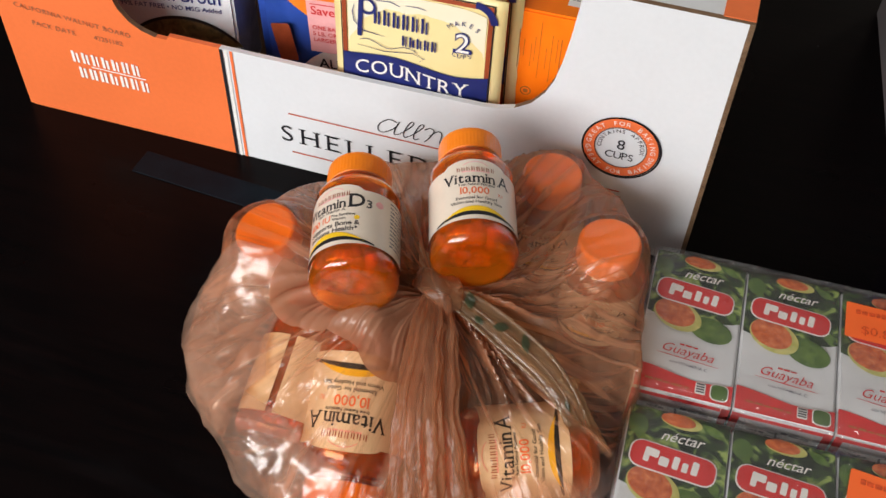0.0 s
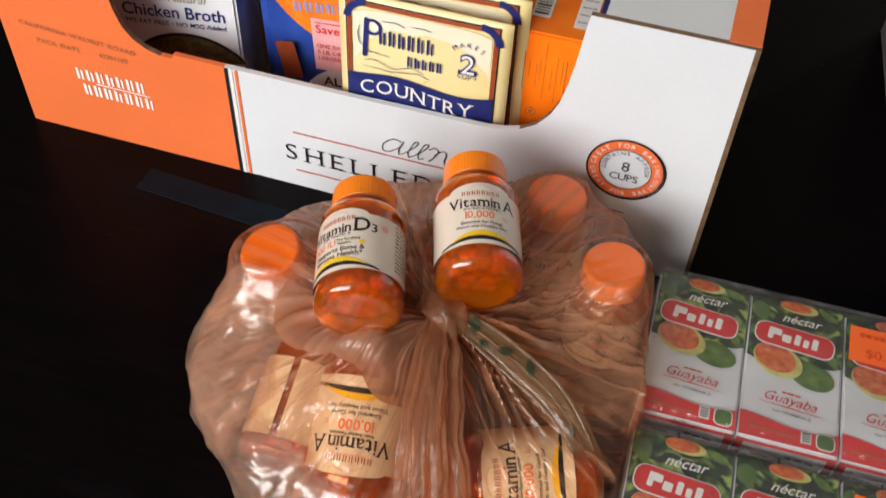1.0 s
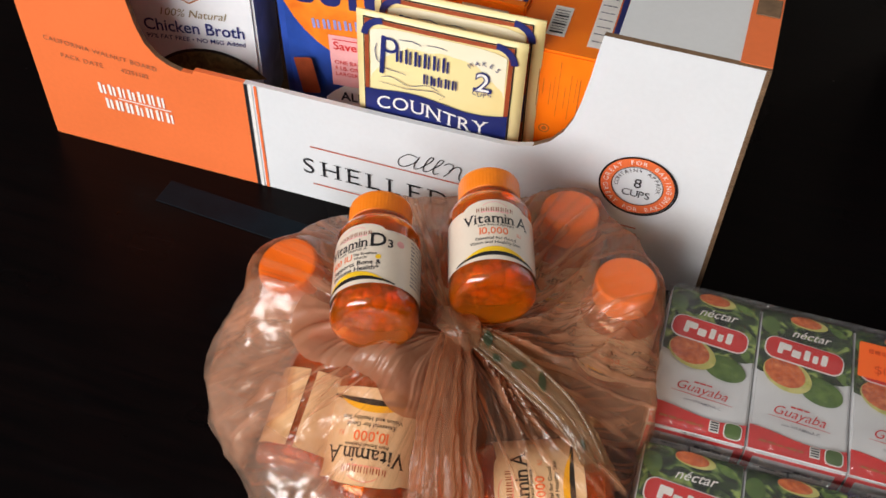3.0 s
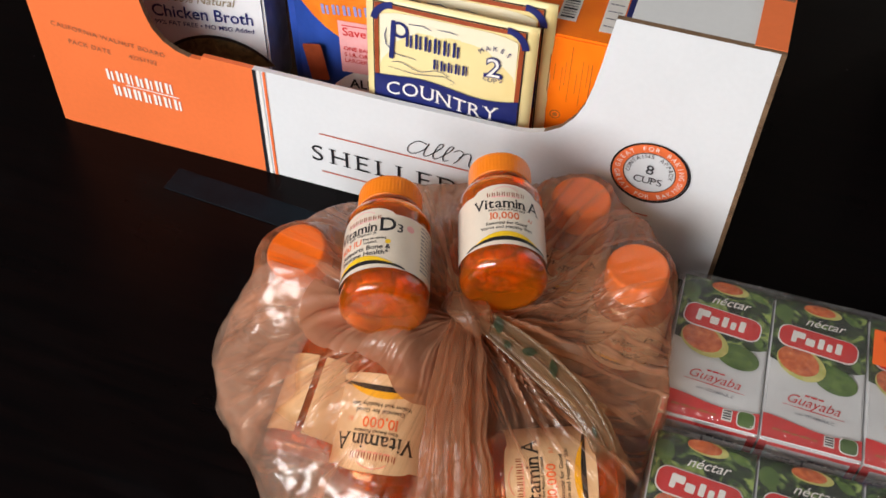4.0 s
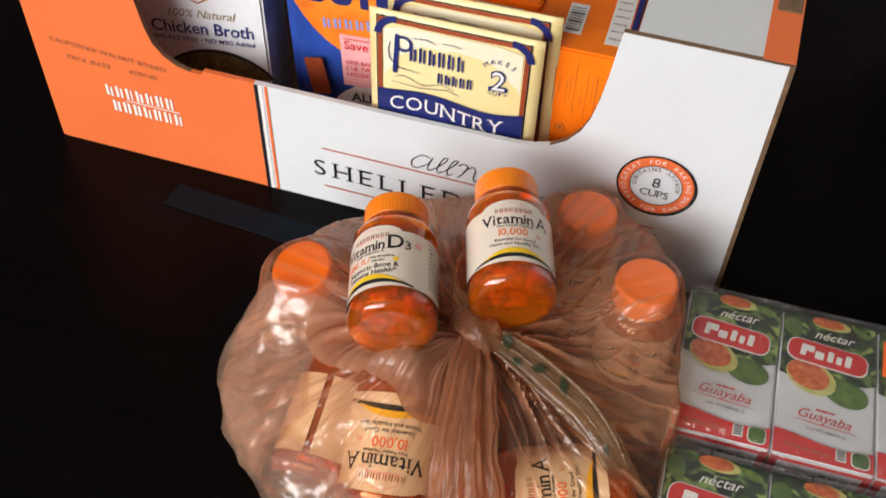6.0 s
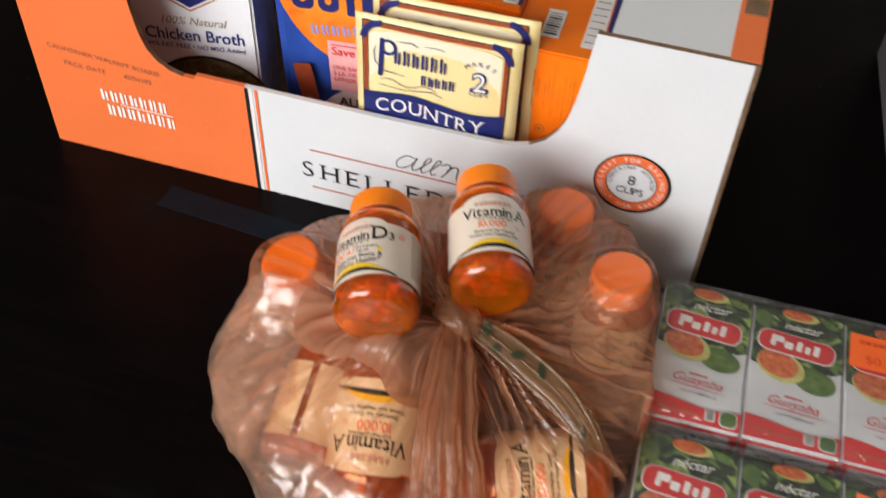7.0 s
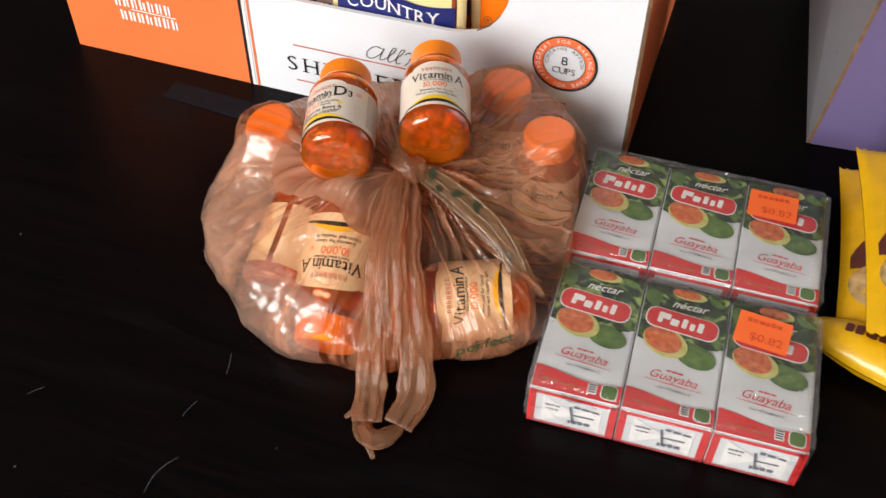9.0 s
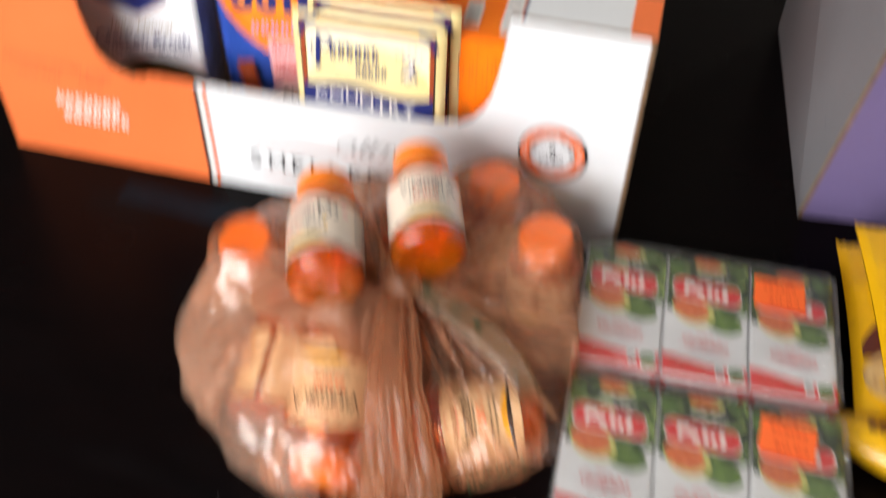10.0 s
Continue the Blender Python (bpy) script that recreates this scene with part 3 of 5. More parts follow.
# ---- cardboard display boxes ----
def display_box(m, board, label, group):
    """A low-fronted display box of printed corrugated board; origin at the front's lower left corner."""
    W, H, D, T = 0.519, 0.209, 0.27, 0.004
    ob = thing("display_box", m, label, "cardboard box", group)
    right = [(0.4235, H), (0.4222, 0.200), (0.4195, 0.175), (0.4165, 0.155), (0.413, 0.139), (0.408, 0.127), (0.400, 0.116), (0.389, 0.1085), (0.378, 0.105), (0.367, 0.1035)]
    left = [(0.28, 0.102), (0.178, 0.102), (0.1365, 0.102), (0.135, 0.0985), (0.126, 0.0985), (0.116, 0.1015), (0.107, 0.1075), (0.100, 0.117), (0.096, 0.130), (0.093, 0.150), (0.091, 0.180), (0.089, H)]
    outline = [(0, 0), (W, 0), (W, H)] + right + left + [(0, H)]
    bm = prism(outline, 0, T)
    bmesh.ops.bisect_plane(bm, geom=bm.verts[:] + bm.edges[:] + bm.faces[:], plane_co=(0.176, 0, 0), plane_no=(1, 0, 0))
    for f in bm.faces:
        f.normal_update()
        c = f.calc_center_median()
        lip = f.normal.z > 0.7 and c.z < 0.108 and c.x > 0.13
        f.material_index = 2 if abs(f.normal.y) < 0.5 and not lip else (1 if c.x < 0.176 else 0)
    part("front_panel", bm, [BOARD_WHITE, board, KRAFT], ob)
    # sides: printed board with the cut edge showing the flutes
    for name, x in (("side_panel", -0.0032), ("side_panel", W)):
        bm = box_bm((x, 0.0005, 0), (x + 0.0032, D, H))
        for f in bm.faces:
            f.normal_update()
            f.material_index = 0 if abs(f.normal.x) > 0.5 or (x < 0 and board is BOARD_ORANGE and f.normal.y < -0.5) else 1
        # the purple box's left side gets its shade from the darkened grey
        part(name, bm, [BOARD_GREY_SHADED if (board is BOARD_PURPLE and x < 0) else board, KRAFT], ob)
        if x < 0 and board is BOARD_ORANGE:
            continue
        bm = bmesh.new()
        for i in range(110):
            z = 0.0012 + i * (H - 0.0024) / 109
            q = bmesh.ops.create_cube(bm, size=1)["verts"]
            bmesh.ops.transform(bm, matrix=Matrix.Translation((x + 0.0016, 0.0004, z)) @ Matrix.Rotation(radians(40 * (-1) ** i), 4, 'Y') @ Matrix.Diagonal((0.0026, 0.0009, 0.0005, 1)), verts=q)
        part("flute", bm, KRAFT, ob, "fluted cut edge of brown corrugated board")
    part("back_panel", box_bm((0, D - T, 0), (W, D, H)), KRAFT, ob)
    part("base_panel", box_bm((0, T, 0.001), (W, D - T, 0.005)), KRAFT, ob)
    for x0, x1 in ((0.4315, W + 0.003), (-0.003, 0.0875)):
        bm = box_bm((x0, 0.0035, H - 0.004), (x1, D - 0.001, H - 0.0002))
        for f in bm.faces:
            f.normal_update()
            f.material_index = 0 if abs(f.normal.z) > 0.5 else 1
        ledge = part("top_flap", bm, [BOARD_WHITE, KRAFT], ob)
        e = x1 if x1 > 0.3 else x0
        sgn = 1 if x1 > 0.3 else -1
        a, b = sorted((e - sgn * 0.0185, e))
        part("edge_strip", box_bm((a, 0.003, H - 0.0002), (b, D - 0.001, H + 0.0004)), board, ledge)
        part("hand_hole", box_bm((a + 0.003, 0.052, H + 0.0002), (b - 0.001, 0.071, H + 0.0009), 0.0004, 1), KRAFT, ledge, "torn brown hand hole in the board")
    return ob


def on_front(u, v):
    return (u, -0.0004, v)


def on_front2(u, v):
    return (u, -0.0007, v)


box1 = display_box(pose(0, 0, 0), BOARD_ORANGE, "orange and white cardboard display box full of groceries on the table", "display boxes")
ink("stripe", [rrect(0.1772, 0.051, 0.0026, 0.1018)], on_front2, INK_BLACK, box1)
ink("stripe", [rrect(0.1808, 0.051, 0.0022, 0.1018)], on_front2, INK_WHITE, box1)
ink("stripe", [rrect(0.1848, 0.051, 0.0022, 0.1016)], on_front2, INK_ORANGE, box1)
ink("brand_mark", mark(0.0785, 0.0625, 0.058, 0.0105, 7, 3) + mark(0.0825, 0.0480, 0.060, 0.0105, 7, 5) + [rrect(0.088, 0.0555, 0.045, 0.0010)], on_front2, INK_WHITE, box1, "white two-line brand mark on orange board")
ink("lettering", [words("CALIFORNIA WALNUT BOARD", 0.013, 0.0985, 0.0044, align="LEFT", wide=1.0, spacing=1.12, rot=-3.5), words("PACK DATE", 0.024, 0.0845, 0.0044, align="LEFT", wide=1.0, spacing=1.12, rot=-2),
                  words("42251182", 0.0745, 0.0835, 0.0042, align="LEFT", wide=1.0)], on_front2, INK_GREY, box1, "faint stamped lettering")
ink("lettering", serif_words("SHELLED", 0.217, 0.0275, 0.0160, wide=1.05, bold=-0.006, gap=0.30, reach=0.075, start=True) + serif_words("WALNUTS", 0.357, 0.0300, 0.0155, wide=1.0, bold=-0.006, gap=0.16, reach=0.07, start=True), on_front2, INK_BLACK, box1, "large black serif lettering")
ink("rule", [rrect(0.3460, 0.0555, 0.244, 0.0011), rrect(0.3460, 0.0172, 0.244, 0.0011)], on_front2, INK_RED, box1)
ELL = [(1.3, 0.15), (1.75, 0.8), (1.85, 1.15), (1.65, 1.1), (1.5, 0.4), (1.6, 0.02), (1.85, 0.15)]
ink("lettering", script([[(1.0, 0.92), (0.5, 1.0), (0.1, 0.55), (0.15, 0.1), (0.5, 0.05), (0.95, 0.5), (1.1, 1.0), (1.0, 0.4), (1.05, 0.05), (1.3, 0.15)], ELL, [(a + 0.55, b) for a, b in ELL],
                         [(2.5, 0.85), (2.75, 1.05), (3.0, 0.9), (2.9, 0.4), (2.7, 0.0)], [(2.85, 0.5), (3.2, 0.95), (3.45, 0.8), (3.5, 0.2), (3.7, 0.0), (3.9, 0.3)]], 0.291, 0.0590, 0.0135, 0.0008), on_front2, INK_BLACK, box1, "thin black handwriting")
CX, CZ = 0.4625, 0.0955
ink("seal", [ring(CX, CZ, 0.0175, 0.0250)], on_front2, INK_ORANGE, box1, "round orange seal with white lettering")
ink("seal_rim", [ring(CX, CZ, 0.0249, 0.0258), ring(CX + 0.0006, CZ - 0.0005, 0.0253, 0.0266), ring(CX, CZ, 0.0169, 0.0175)], lambda u, v: (u, -0.0009, v), INK_BLACK, box1)
ink("lettering", arc_words("GREAT FOR BAKING", CX, CZ, 0.0196, 0.0036, 90, 11.5) + arc_words("GREAT FOR BAKING", CX, CZ, 0.0232, 0.0036, 270, 10.5, True), lambda u, v: (u, -0.0011, v), INK_WHITE, box1, "small white letters round a seal")
ink("lettering", arc_words("CONTAINS APPROX", CX, CZ, 0.0128, 0.0031, 90, 13.5) + [words("8", CX, CZ - 0.0015, 0.0085)] + serif_words("CUPS", CX, CZ - 0.0100, 0.0062, wide=1.0), on_front2, INK_BLACK, box1, "black letters in a round seal")

box2 = display_box(pose(0.668, 0.083, 0, 0, 0, 4.5), BOARD_PURPLE, "purple and white cardboard display box on the table", "display boxes")
ink("brand_mark", mark(0.0785, 0.0625, 0.058, 0.0105, 7, 3) + mark(0.0825, 0.0480, 0.060, 0.0105, 7, 5), on_front2, INK_WHITE, box2)
ink("seal", [ring(0.075, 0.118, 0.0175, 0.0192), ring(0.075, 0.118, 0.0125, 0.0130)] + [words("8", 0.075, 0.114, 0.008)], lambda u, v: (-0.0049, 0.16 - u, v), GREY_INK, box2, "round grey outline seal")
ink("lettering", bars(0.095, 0.075, 0.07, 0.004, 0, 8, 5), lambda u, v: (-0.0049, 0.16 - u, v), GREY_INK, box2)

# its front has sagged sideways
for ob in box2.children_recursive:
    for v in ob.data.vertices:
        v.co.x += 0.10 * v.co.z * max(0.0, 1 - v.co.y / 0.27) + 0.003


# ---- groceries in the orange box ----
def broth_carton(m):
    w, d, h = 0.102, 0.056, 0.195
    ob = thing("broth_carton", m, "tall white and blue carton of chicken broth", "carton")
    bm = box_bm((0, 0, 0), (w, d, h), 0.002)
    for f in bm.faces:
        f.normal_update()
        f.material_index = 1 if abs(f.normal.x) > 0.7 else 0
    part("carton", bm, [CARTON_BROTH, CARTON_SIDE], ob)
    P = lambda u, v: (u, -0.0004, v)
    Q = lambda u, v: (u, -0.0008, v)
    ink("blue_badge", [poly([(0.016, 0.194), (0.086, 0.194), (0.080, 0.130), (0.066, 0.122), (0.053, 0.1145), (0.040, 0.122), (0.022, 0.130)])], P, INK_NAVY, ob, "navy brand badge")
    ink("badge_rim", [line([(0.022, 0.128), (0.040, 0.1195), (0.053, 0.112), (0.066, 0.1195), (0.080, 0.128)], 0.0014)], Q, INK_GOLD, ob)
    ink("lettering", [words("100% Natural", 0.053, 0.0990, 0.0072, shear=0.3, wide=0.95)], Q, GREY_GOLD, ob)
    ink("lettering", [words("Chicken Broth", 0.0532, 0.0840, 0.0110, bold=0.012, wide=0.88)], Q, INK_NAVY, ob, "bold navy lettering")
    ink("lettering", [words("99% FAT FREE \u2022 NO MSG Added", 0.0532, 0.0762, 0.0042, bold=0.008, wide=0.98)], Q, INK_NAVY, ob)
    ink("bowl_picture", [ellipse(0.060, 0.004, 0.060, 0.066, n=40, a0=40, a1=155)], Q, SOUP, ob, "printed bowl of broth")
    ink("bowl_rim", [ring(0.060, 0.004, 0.058, 0.0605, n=40, a0=46, a1=155, squash=1.1)], lambda u, v: (u, -0.0011, v), INK_BLACK, ob)
    return ob


broth_carton(pose(0.056, 0.045, 0.005, 0, 0, 10))


def flour_bag(m):
    w, d, h = 0.130, 0.07, 0.20
    ob = thing("flour_bag", m, "blue and orange paper bag of flour", "flour bag")
    bm = box_bm((0, 0, 0), (w, d, h), 0.010, 3)
    bmesh.ops.subdivide_edges(bm, edges=bm.edges[:], cuts=3, use_grid_fill=True)
    for v in bm.verts:
        v.co += Vector((0, 0.35, 0)) * 0.010 * noise.noise(v.co * 25)
    part("paper_bag", bm, PAPER_BLUE, ob, smooth=True)
    P = lambda u, v: (u, -0.0042 - 0.0, v)
    Q = lambda u, v: (u, -0.0046, v)
    R = lambda u, v: (u, -0.0050, v)
    ink("orange_panel", [ellipse(0.079, 0.168, 0.074, 0.089, n=40)], P, PAPER_ORANGE, ob, "orange printed oval")
    ink("brand_mark", [rrect(0.029, 0.146, 0.017, 0.032, 0.006), rrect(0.049, 0.146, 0.016, 0.032, 0.006), rrect(0.066, 0.146, 0.006, 0.034, 0.001), rrect(0.083, 0.146, 0.016, 0.034, 0.006)], Q, INK_NAVY, ob, "thick blue brand mark")
    ink("brand_mark", [rrect(0.029, 0.146, 0.006, 0.019, 0.003), rrect(0.049, 0.146, 0.005, 0.019, 0.0025)], R, PAPER_ORANGE, ob)
    ink("lettering", mark(0.057, 0.1145, 0.050, 0.0085, 6, 11, 4), Q, INK_LAVENDER, ob)
    ink("white_panel", [poly([(0.038, 0.008), (0.120, 0.008), (0.120, 0.062), (0.057, 0.060), (0.046, 0.052), (0.038, 0.044)])], Q, INK_WHITE, ob)
    ink("coupon", [rrect(0.065, 0.0815, 0.040, 0.047)], R, INK_PINK, ob, "pale pink coupon")
    ink("lettering", [words("Save", 0.048, 0.0925, 0.0075, bold=0.012, align="LEFT"), words("ONE BAG", 0.048, 0.0790, 0.0036, bold=0.01, align="LEFT"), words("5 LB. OR", 0.048, 0.0735, 0.0036, bold=0.01, align="LEFT"), words("LARGER", 0.048, 0.0680, 0.0036, bold=0.01, align="LEFT"), rrect(0.062, 0.1015, 0.028, 0.0008)],
        lambda u, v: (u, -0.0054, v), INK_SCARLET, ob, "red coupon lettering")
    ink("lettering", [words("ALL", 0.060, 0.0435, 0.0085, bold=0.02)], R, INK_BLACK, ob)
    ink("red_mark", [rrect(0.024, 0.062, 0.015, 0.034, 0.002, 8)], Q, RUST, ob)
    return ob


flour_bag(pose(0.175, 0.064, 0.005, 0, -2, 3))


def gravy_packet(m, group):
    w, h = 0.116, 0.142
    ob = thing("gravy_packet", m, "cream paper gravy mix packet with a navy banner", "packet", group)
    bm = bmesh.new()
    nx, nz = 16, 20
    rows = []
    for side in (-1, 1):
        g = [[bm.verts.new((w * i / nx, side * (0.0006 + 0.0045 * (math.sin(math.pi * i / nx) * math.sin(math.pi * j / nz)) ** 0.6) + 0.0005 * noise.noise(Vector((i * 0.6, j * 0.6, side * 3))), h * j / nz)) for i in range(nx + 1)] for j in range(nz + 1)]
        for j in range(nz):
            for i in range(nx):
                bm.faces.new((g[j][i], g[j][i + 1], g[j + 1][i + 1], g[j + 1][i]))
        rows.append(g)
    a, b = rows
    for j in range(nz):
        bm.faces.new((a[j][0], a[j + 1][0], b[j + 1][0], b[j][0]))
        bm.faces.new((a[j][nx], b[j][nx], b[j + 1][nx], a[j + 1][nx]))
    for i in range(nx):
        bm.faces.new((a[0][i], b[0][i], b[0][i + 1], a[0][i + 1]))
        bm.faces.new((a[nz][i], a[nz][i + 1], b[nz][i + 1], b[nz][i]))
    bmesh.ops.recalc_face_normals(bm, faces=bm.faces)
    part("pouch", bm, PACKET, ob, smooth=True)

    def face(k):
        return lambda u, v: (u, -(0.0014 + 0.0003 * k + 0.0045 * max(0, math.sin(math.pi * u / w) * math.sin(math.pi * v / h)) ** 0.6), v)

    def frame_strip(x0, x1, z0, z1, t, n=20):
        hor = [band(x0, x1, z, z + t, n) for z in (z0, z1 - t)]
        return hor + [([(q, p) for p, q in v], [list(reversed(k)) for k in f]) for v, f in (band(z0, z1, x, x + t, n) for x in (x0, x1 - t))]

    ink("border", frame_strip(0.0050, 0.1085, 0.006, 0.1385, 0.0008), face(0), INK_BLACK, ob)
    ink("border", frame_strip(0.0060, 0.1075, 0.007, 0.1375, 0.0030), face(0.5), RUST, ob, "brown printed border")
    ink("pale_panel", [band(0.0100, 0.1035, 0.011, lambda u: 0.1335 - 0.0045 * min(1, abs(u - 0.0568) / 0.0468) ** 5, 24)], face(1), PACKET_PALE, ob)
    ink("corner_ribbon", [ring(0.0200, 0.1235, 0.0118, 0.0165, 12, 95, 175), ring(0.0945, 0.1235, 0.0118, 0.0165, 12, 5, 85)], face(2), INK_NAVY, ob, "navy corner ribbon")
    ink("brand_mark", [rrect(0.0190, 0.1115, 0.0032, 0.031, 0.001, -3), ring(0.0240, 0.1205, 0.0042, 0.0062, 24)] + mark(0.0470, 0.1145, 0.039, 0.0115, 6, 21, 0, 0.25) + mark(0.0600, 0.1000, 0.025, 0.0080, 5, 22, 0, 0.28), face(2), INK_NAVY, ob, "navy brand mark with swashes")
    sw = [line([(0.018 + 0.0032 * i, 0.0930 + 0.0020 * math.sin(i * 0.75)) for i in range(14)], 0.0005), line([(0.015, 0.120), (0.0135, 0.114), (0.0145, 0.107), (0.021, 0.101), (0.036, 0.1000)], 0.0007), line([(0.030, 0.1265), (0.040, 0.1275), (0.046, 0.1255)], 0.0007), line([(0.016, 0.0885), (0.036, 0.0880), (0.056, 0.0915), (0.064, 0.0885), (0.060, 0.0855)], 0.0005), line([(0.050, 0.1270), (0.058, 0.1275), (0.064, 0.1265)], 0.0006)]
    ink("swash", sw, face(2), INK_NAVY, ob)
    ink("lettering", [words("2", 0.0890, 0.1000, 0.0150, bold=0.0)], face(3), INK_WHITE, ob)
    ink("lettering", [words("2", 0.0890, 0.1000, 0.0150, bold=0.045), rrect(0.089, 0.1006, 0.0125, 0.0030)] + arc_words("MAKES", 0.0890, 0.1080, 0.0125, 0.0036, 90, 20) + arc_words("CUPS", 0.0890, 0.1090, 0.0140, 0.0036, 270, 16, True), face(2), INK_NAVY, ob)
    ink("banner", [band(0.006, 0.1075, lambda u: 0.0580 + 0.0028 * math.sin((u - 0.02) / 0.088 * 2 * math.pi), lambda u: 0.0820 + 0.0028 * math.sin((u - 0.02) / 0.088 * 2 * math.pi), 28)], face(2), INK_NAVY, ob, "navy waving banner")
    wave = lambda x: 0.0028 * math.sin((x - 0.02) / 0.088 * 2 * math.pi)
    ink("lettering", [([(x, y + wave(x)) for x, y in V], F) for V, F in serif_words("COUNTRY", 0.0545, 0.0658, 0.0116, bold=0.002, wide=0.98, gap=0.12)], face(3), INK_WHITE, ob, "white serif lettering")
    ink("lettering", [words("Gravy Mix", 0.056, 0.030, 0.012, shear=0.3)], face(2), INK_NAVY, ob)
    return ob


gp = gravy_packet(pose(0.2595, 0.0125, 0.0375, 0, 0.3, 1), "gravy packets")
copy_thing(gp, pose(0.2680, 0.0290, 0.0440, 0, -0.5, 1))


def mix_carton(m, w, d, h, seed, label, strip_on_front=False):
    ob = thing("baking_mix_carton", m, label, "carton", "mix cartons")
    part("carton", box_bm((0, 0, 0), (w, d, h), 0.0015), MIX_ORANGE, ob)
    T = lambda u, v: (u, v, h + 0.0004)
    T2 = lambda u, v: (u, v, h + 0.0008)
    ink("nutrition_panel", [rrect(w * 0.81, d * 0.50, w * 0.20, d * 0.74)], T, INK_WHITE, ob)
    ink("small_print", [q for i in range(7) for q in bars(w * 0.81, d * (0.20 + 0.09 * i), w * 0.15, 0.0012, 0, seed + i, 3)], T2, GREY_INK, ob)
    ink("bar_code", [rrect(w * 0.37, d * 0.36, w * 0.19, d * 0.36)], T, INK_WHITE, ob)
    ink("bar_code_lines", [rrect(w * 0.37, d * (0.22 + 0.033 * i), w * 0.14, d * (0.008 + 0.012 * (i % 3 == 0))) for i in range(9)], T2, INK_BLACK, ob)
    F = lambda u, v: (u, -0.0004, v)
    ink("blue_edge", [rrect(w * 0.955, d * 0.5, w * 0.06, d * 0.74)], T, INK_NAVY, ob)
    if strip_on_front:
        ink("front_strip", [rrect(w * 0.45, h - 0.0085, w * 0.66, 0.0065)], F, INK_WHITE, ob)
        return ob
    rnd = random.Random(seed)
    ink("fold_line", [rrect(w * (0.16 + 0.052 * i) + rnd.uniform(-0.001, 0.001), h * rnd.uniform(0.72, 0.88), rnd.choice((0.0003, 0.0005)), h * rnd.uniform(0.08, 0.30)) for i in range(15)], F, INK_GOLD, ob)
    ink("round_mark", [ring(w * 0.42, h * 0.588, 0.0030, 0.0038, 24), ellipse(w * 0.42, h * 0.588, 0.0017, 0.0017)], F, INK_GOLD, ob)
    return ob


mix_carton(pose(0.362, 0.030, 0.005, 0, 0, 1), 0.066, 0.092, 0.160, 31, "orange baking mix carton beside the gravy packets")
mix_carton(pose(0.311, 0.064, 0.005, 0, 0, 0), 0.0505, 0.05, 0.164, 41, "narrow orange baking mix carton behind the packets", True)


# ---- vitamin bottles ----
RB, RC, LB = 0.0256, 0.0197, 0.090


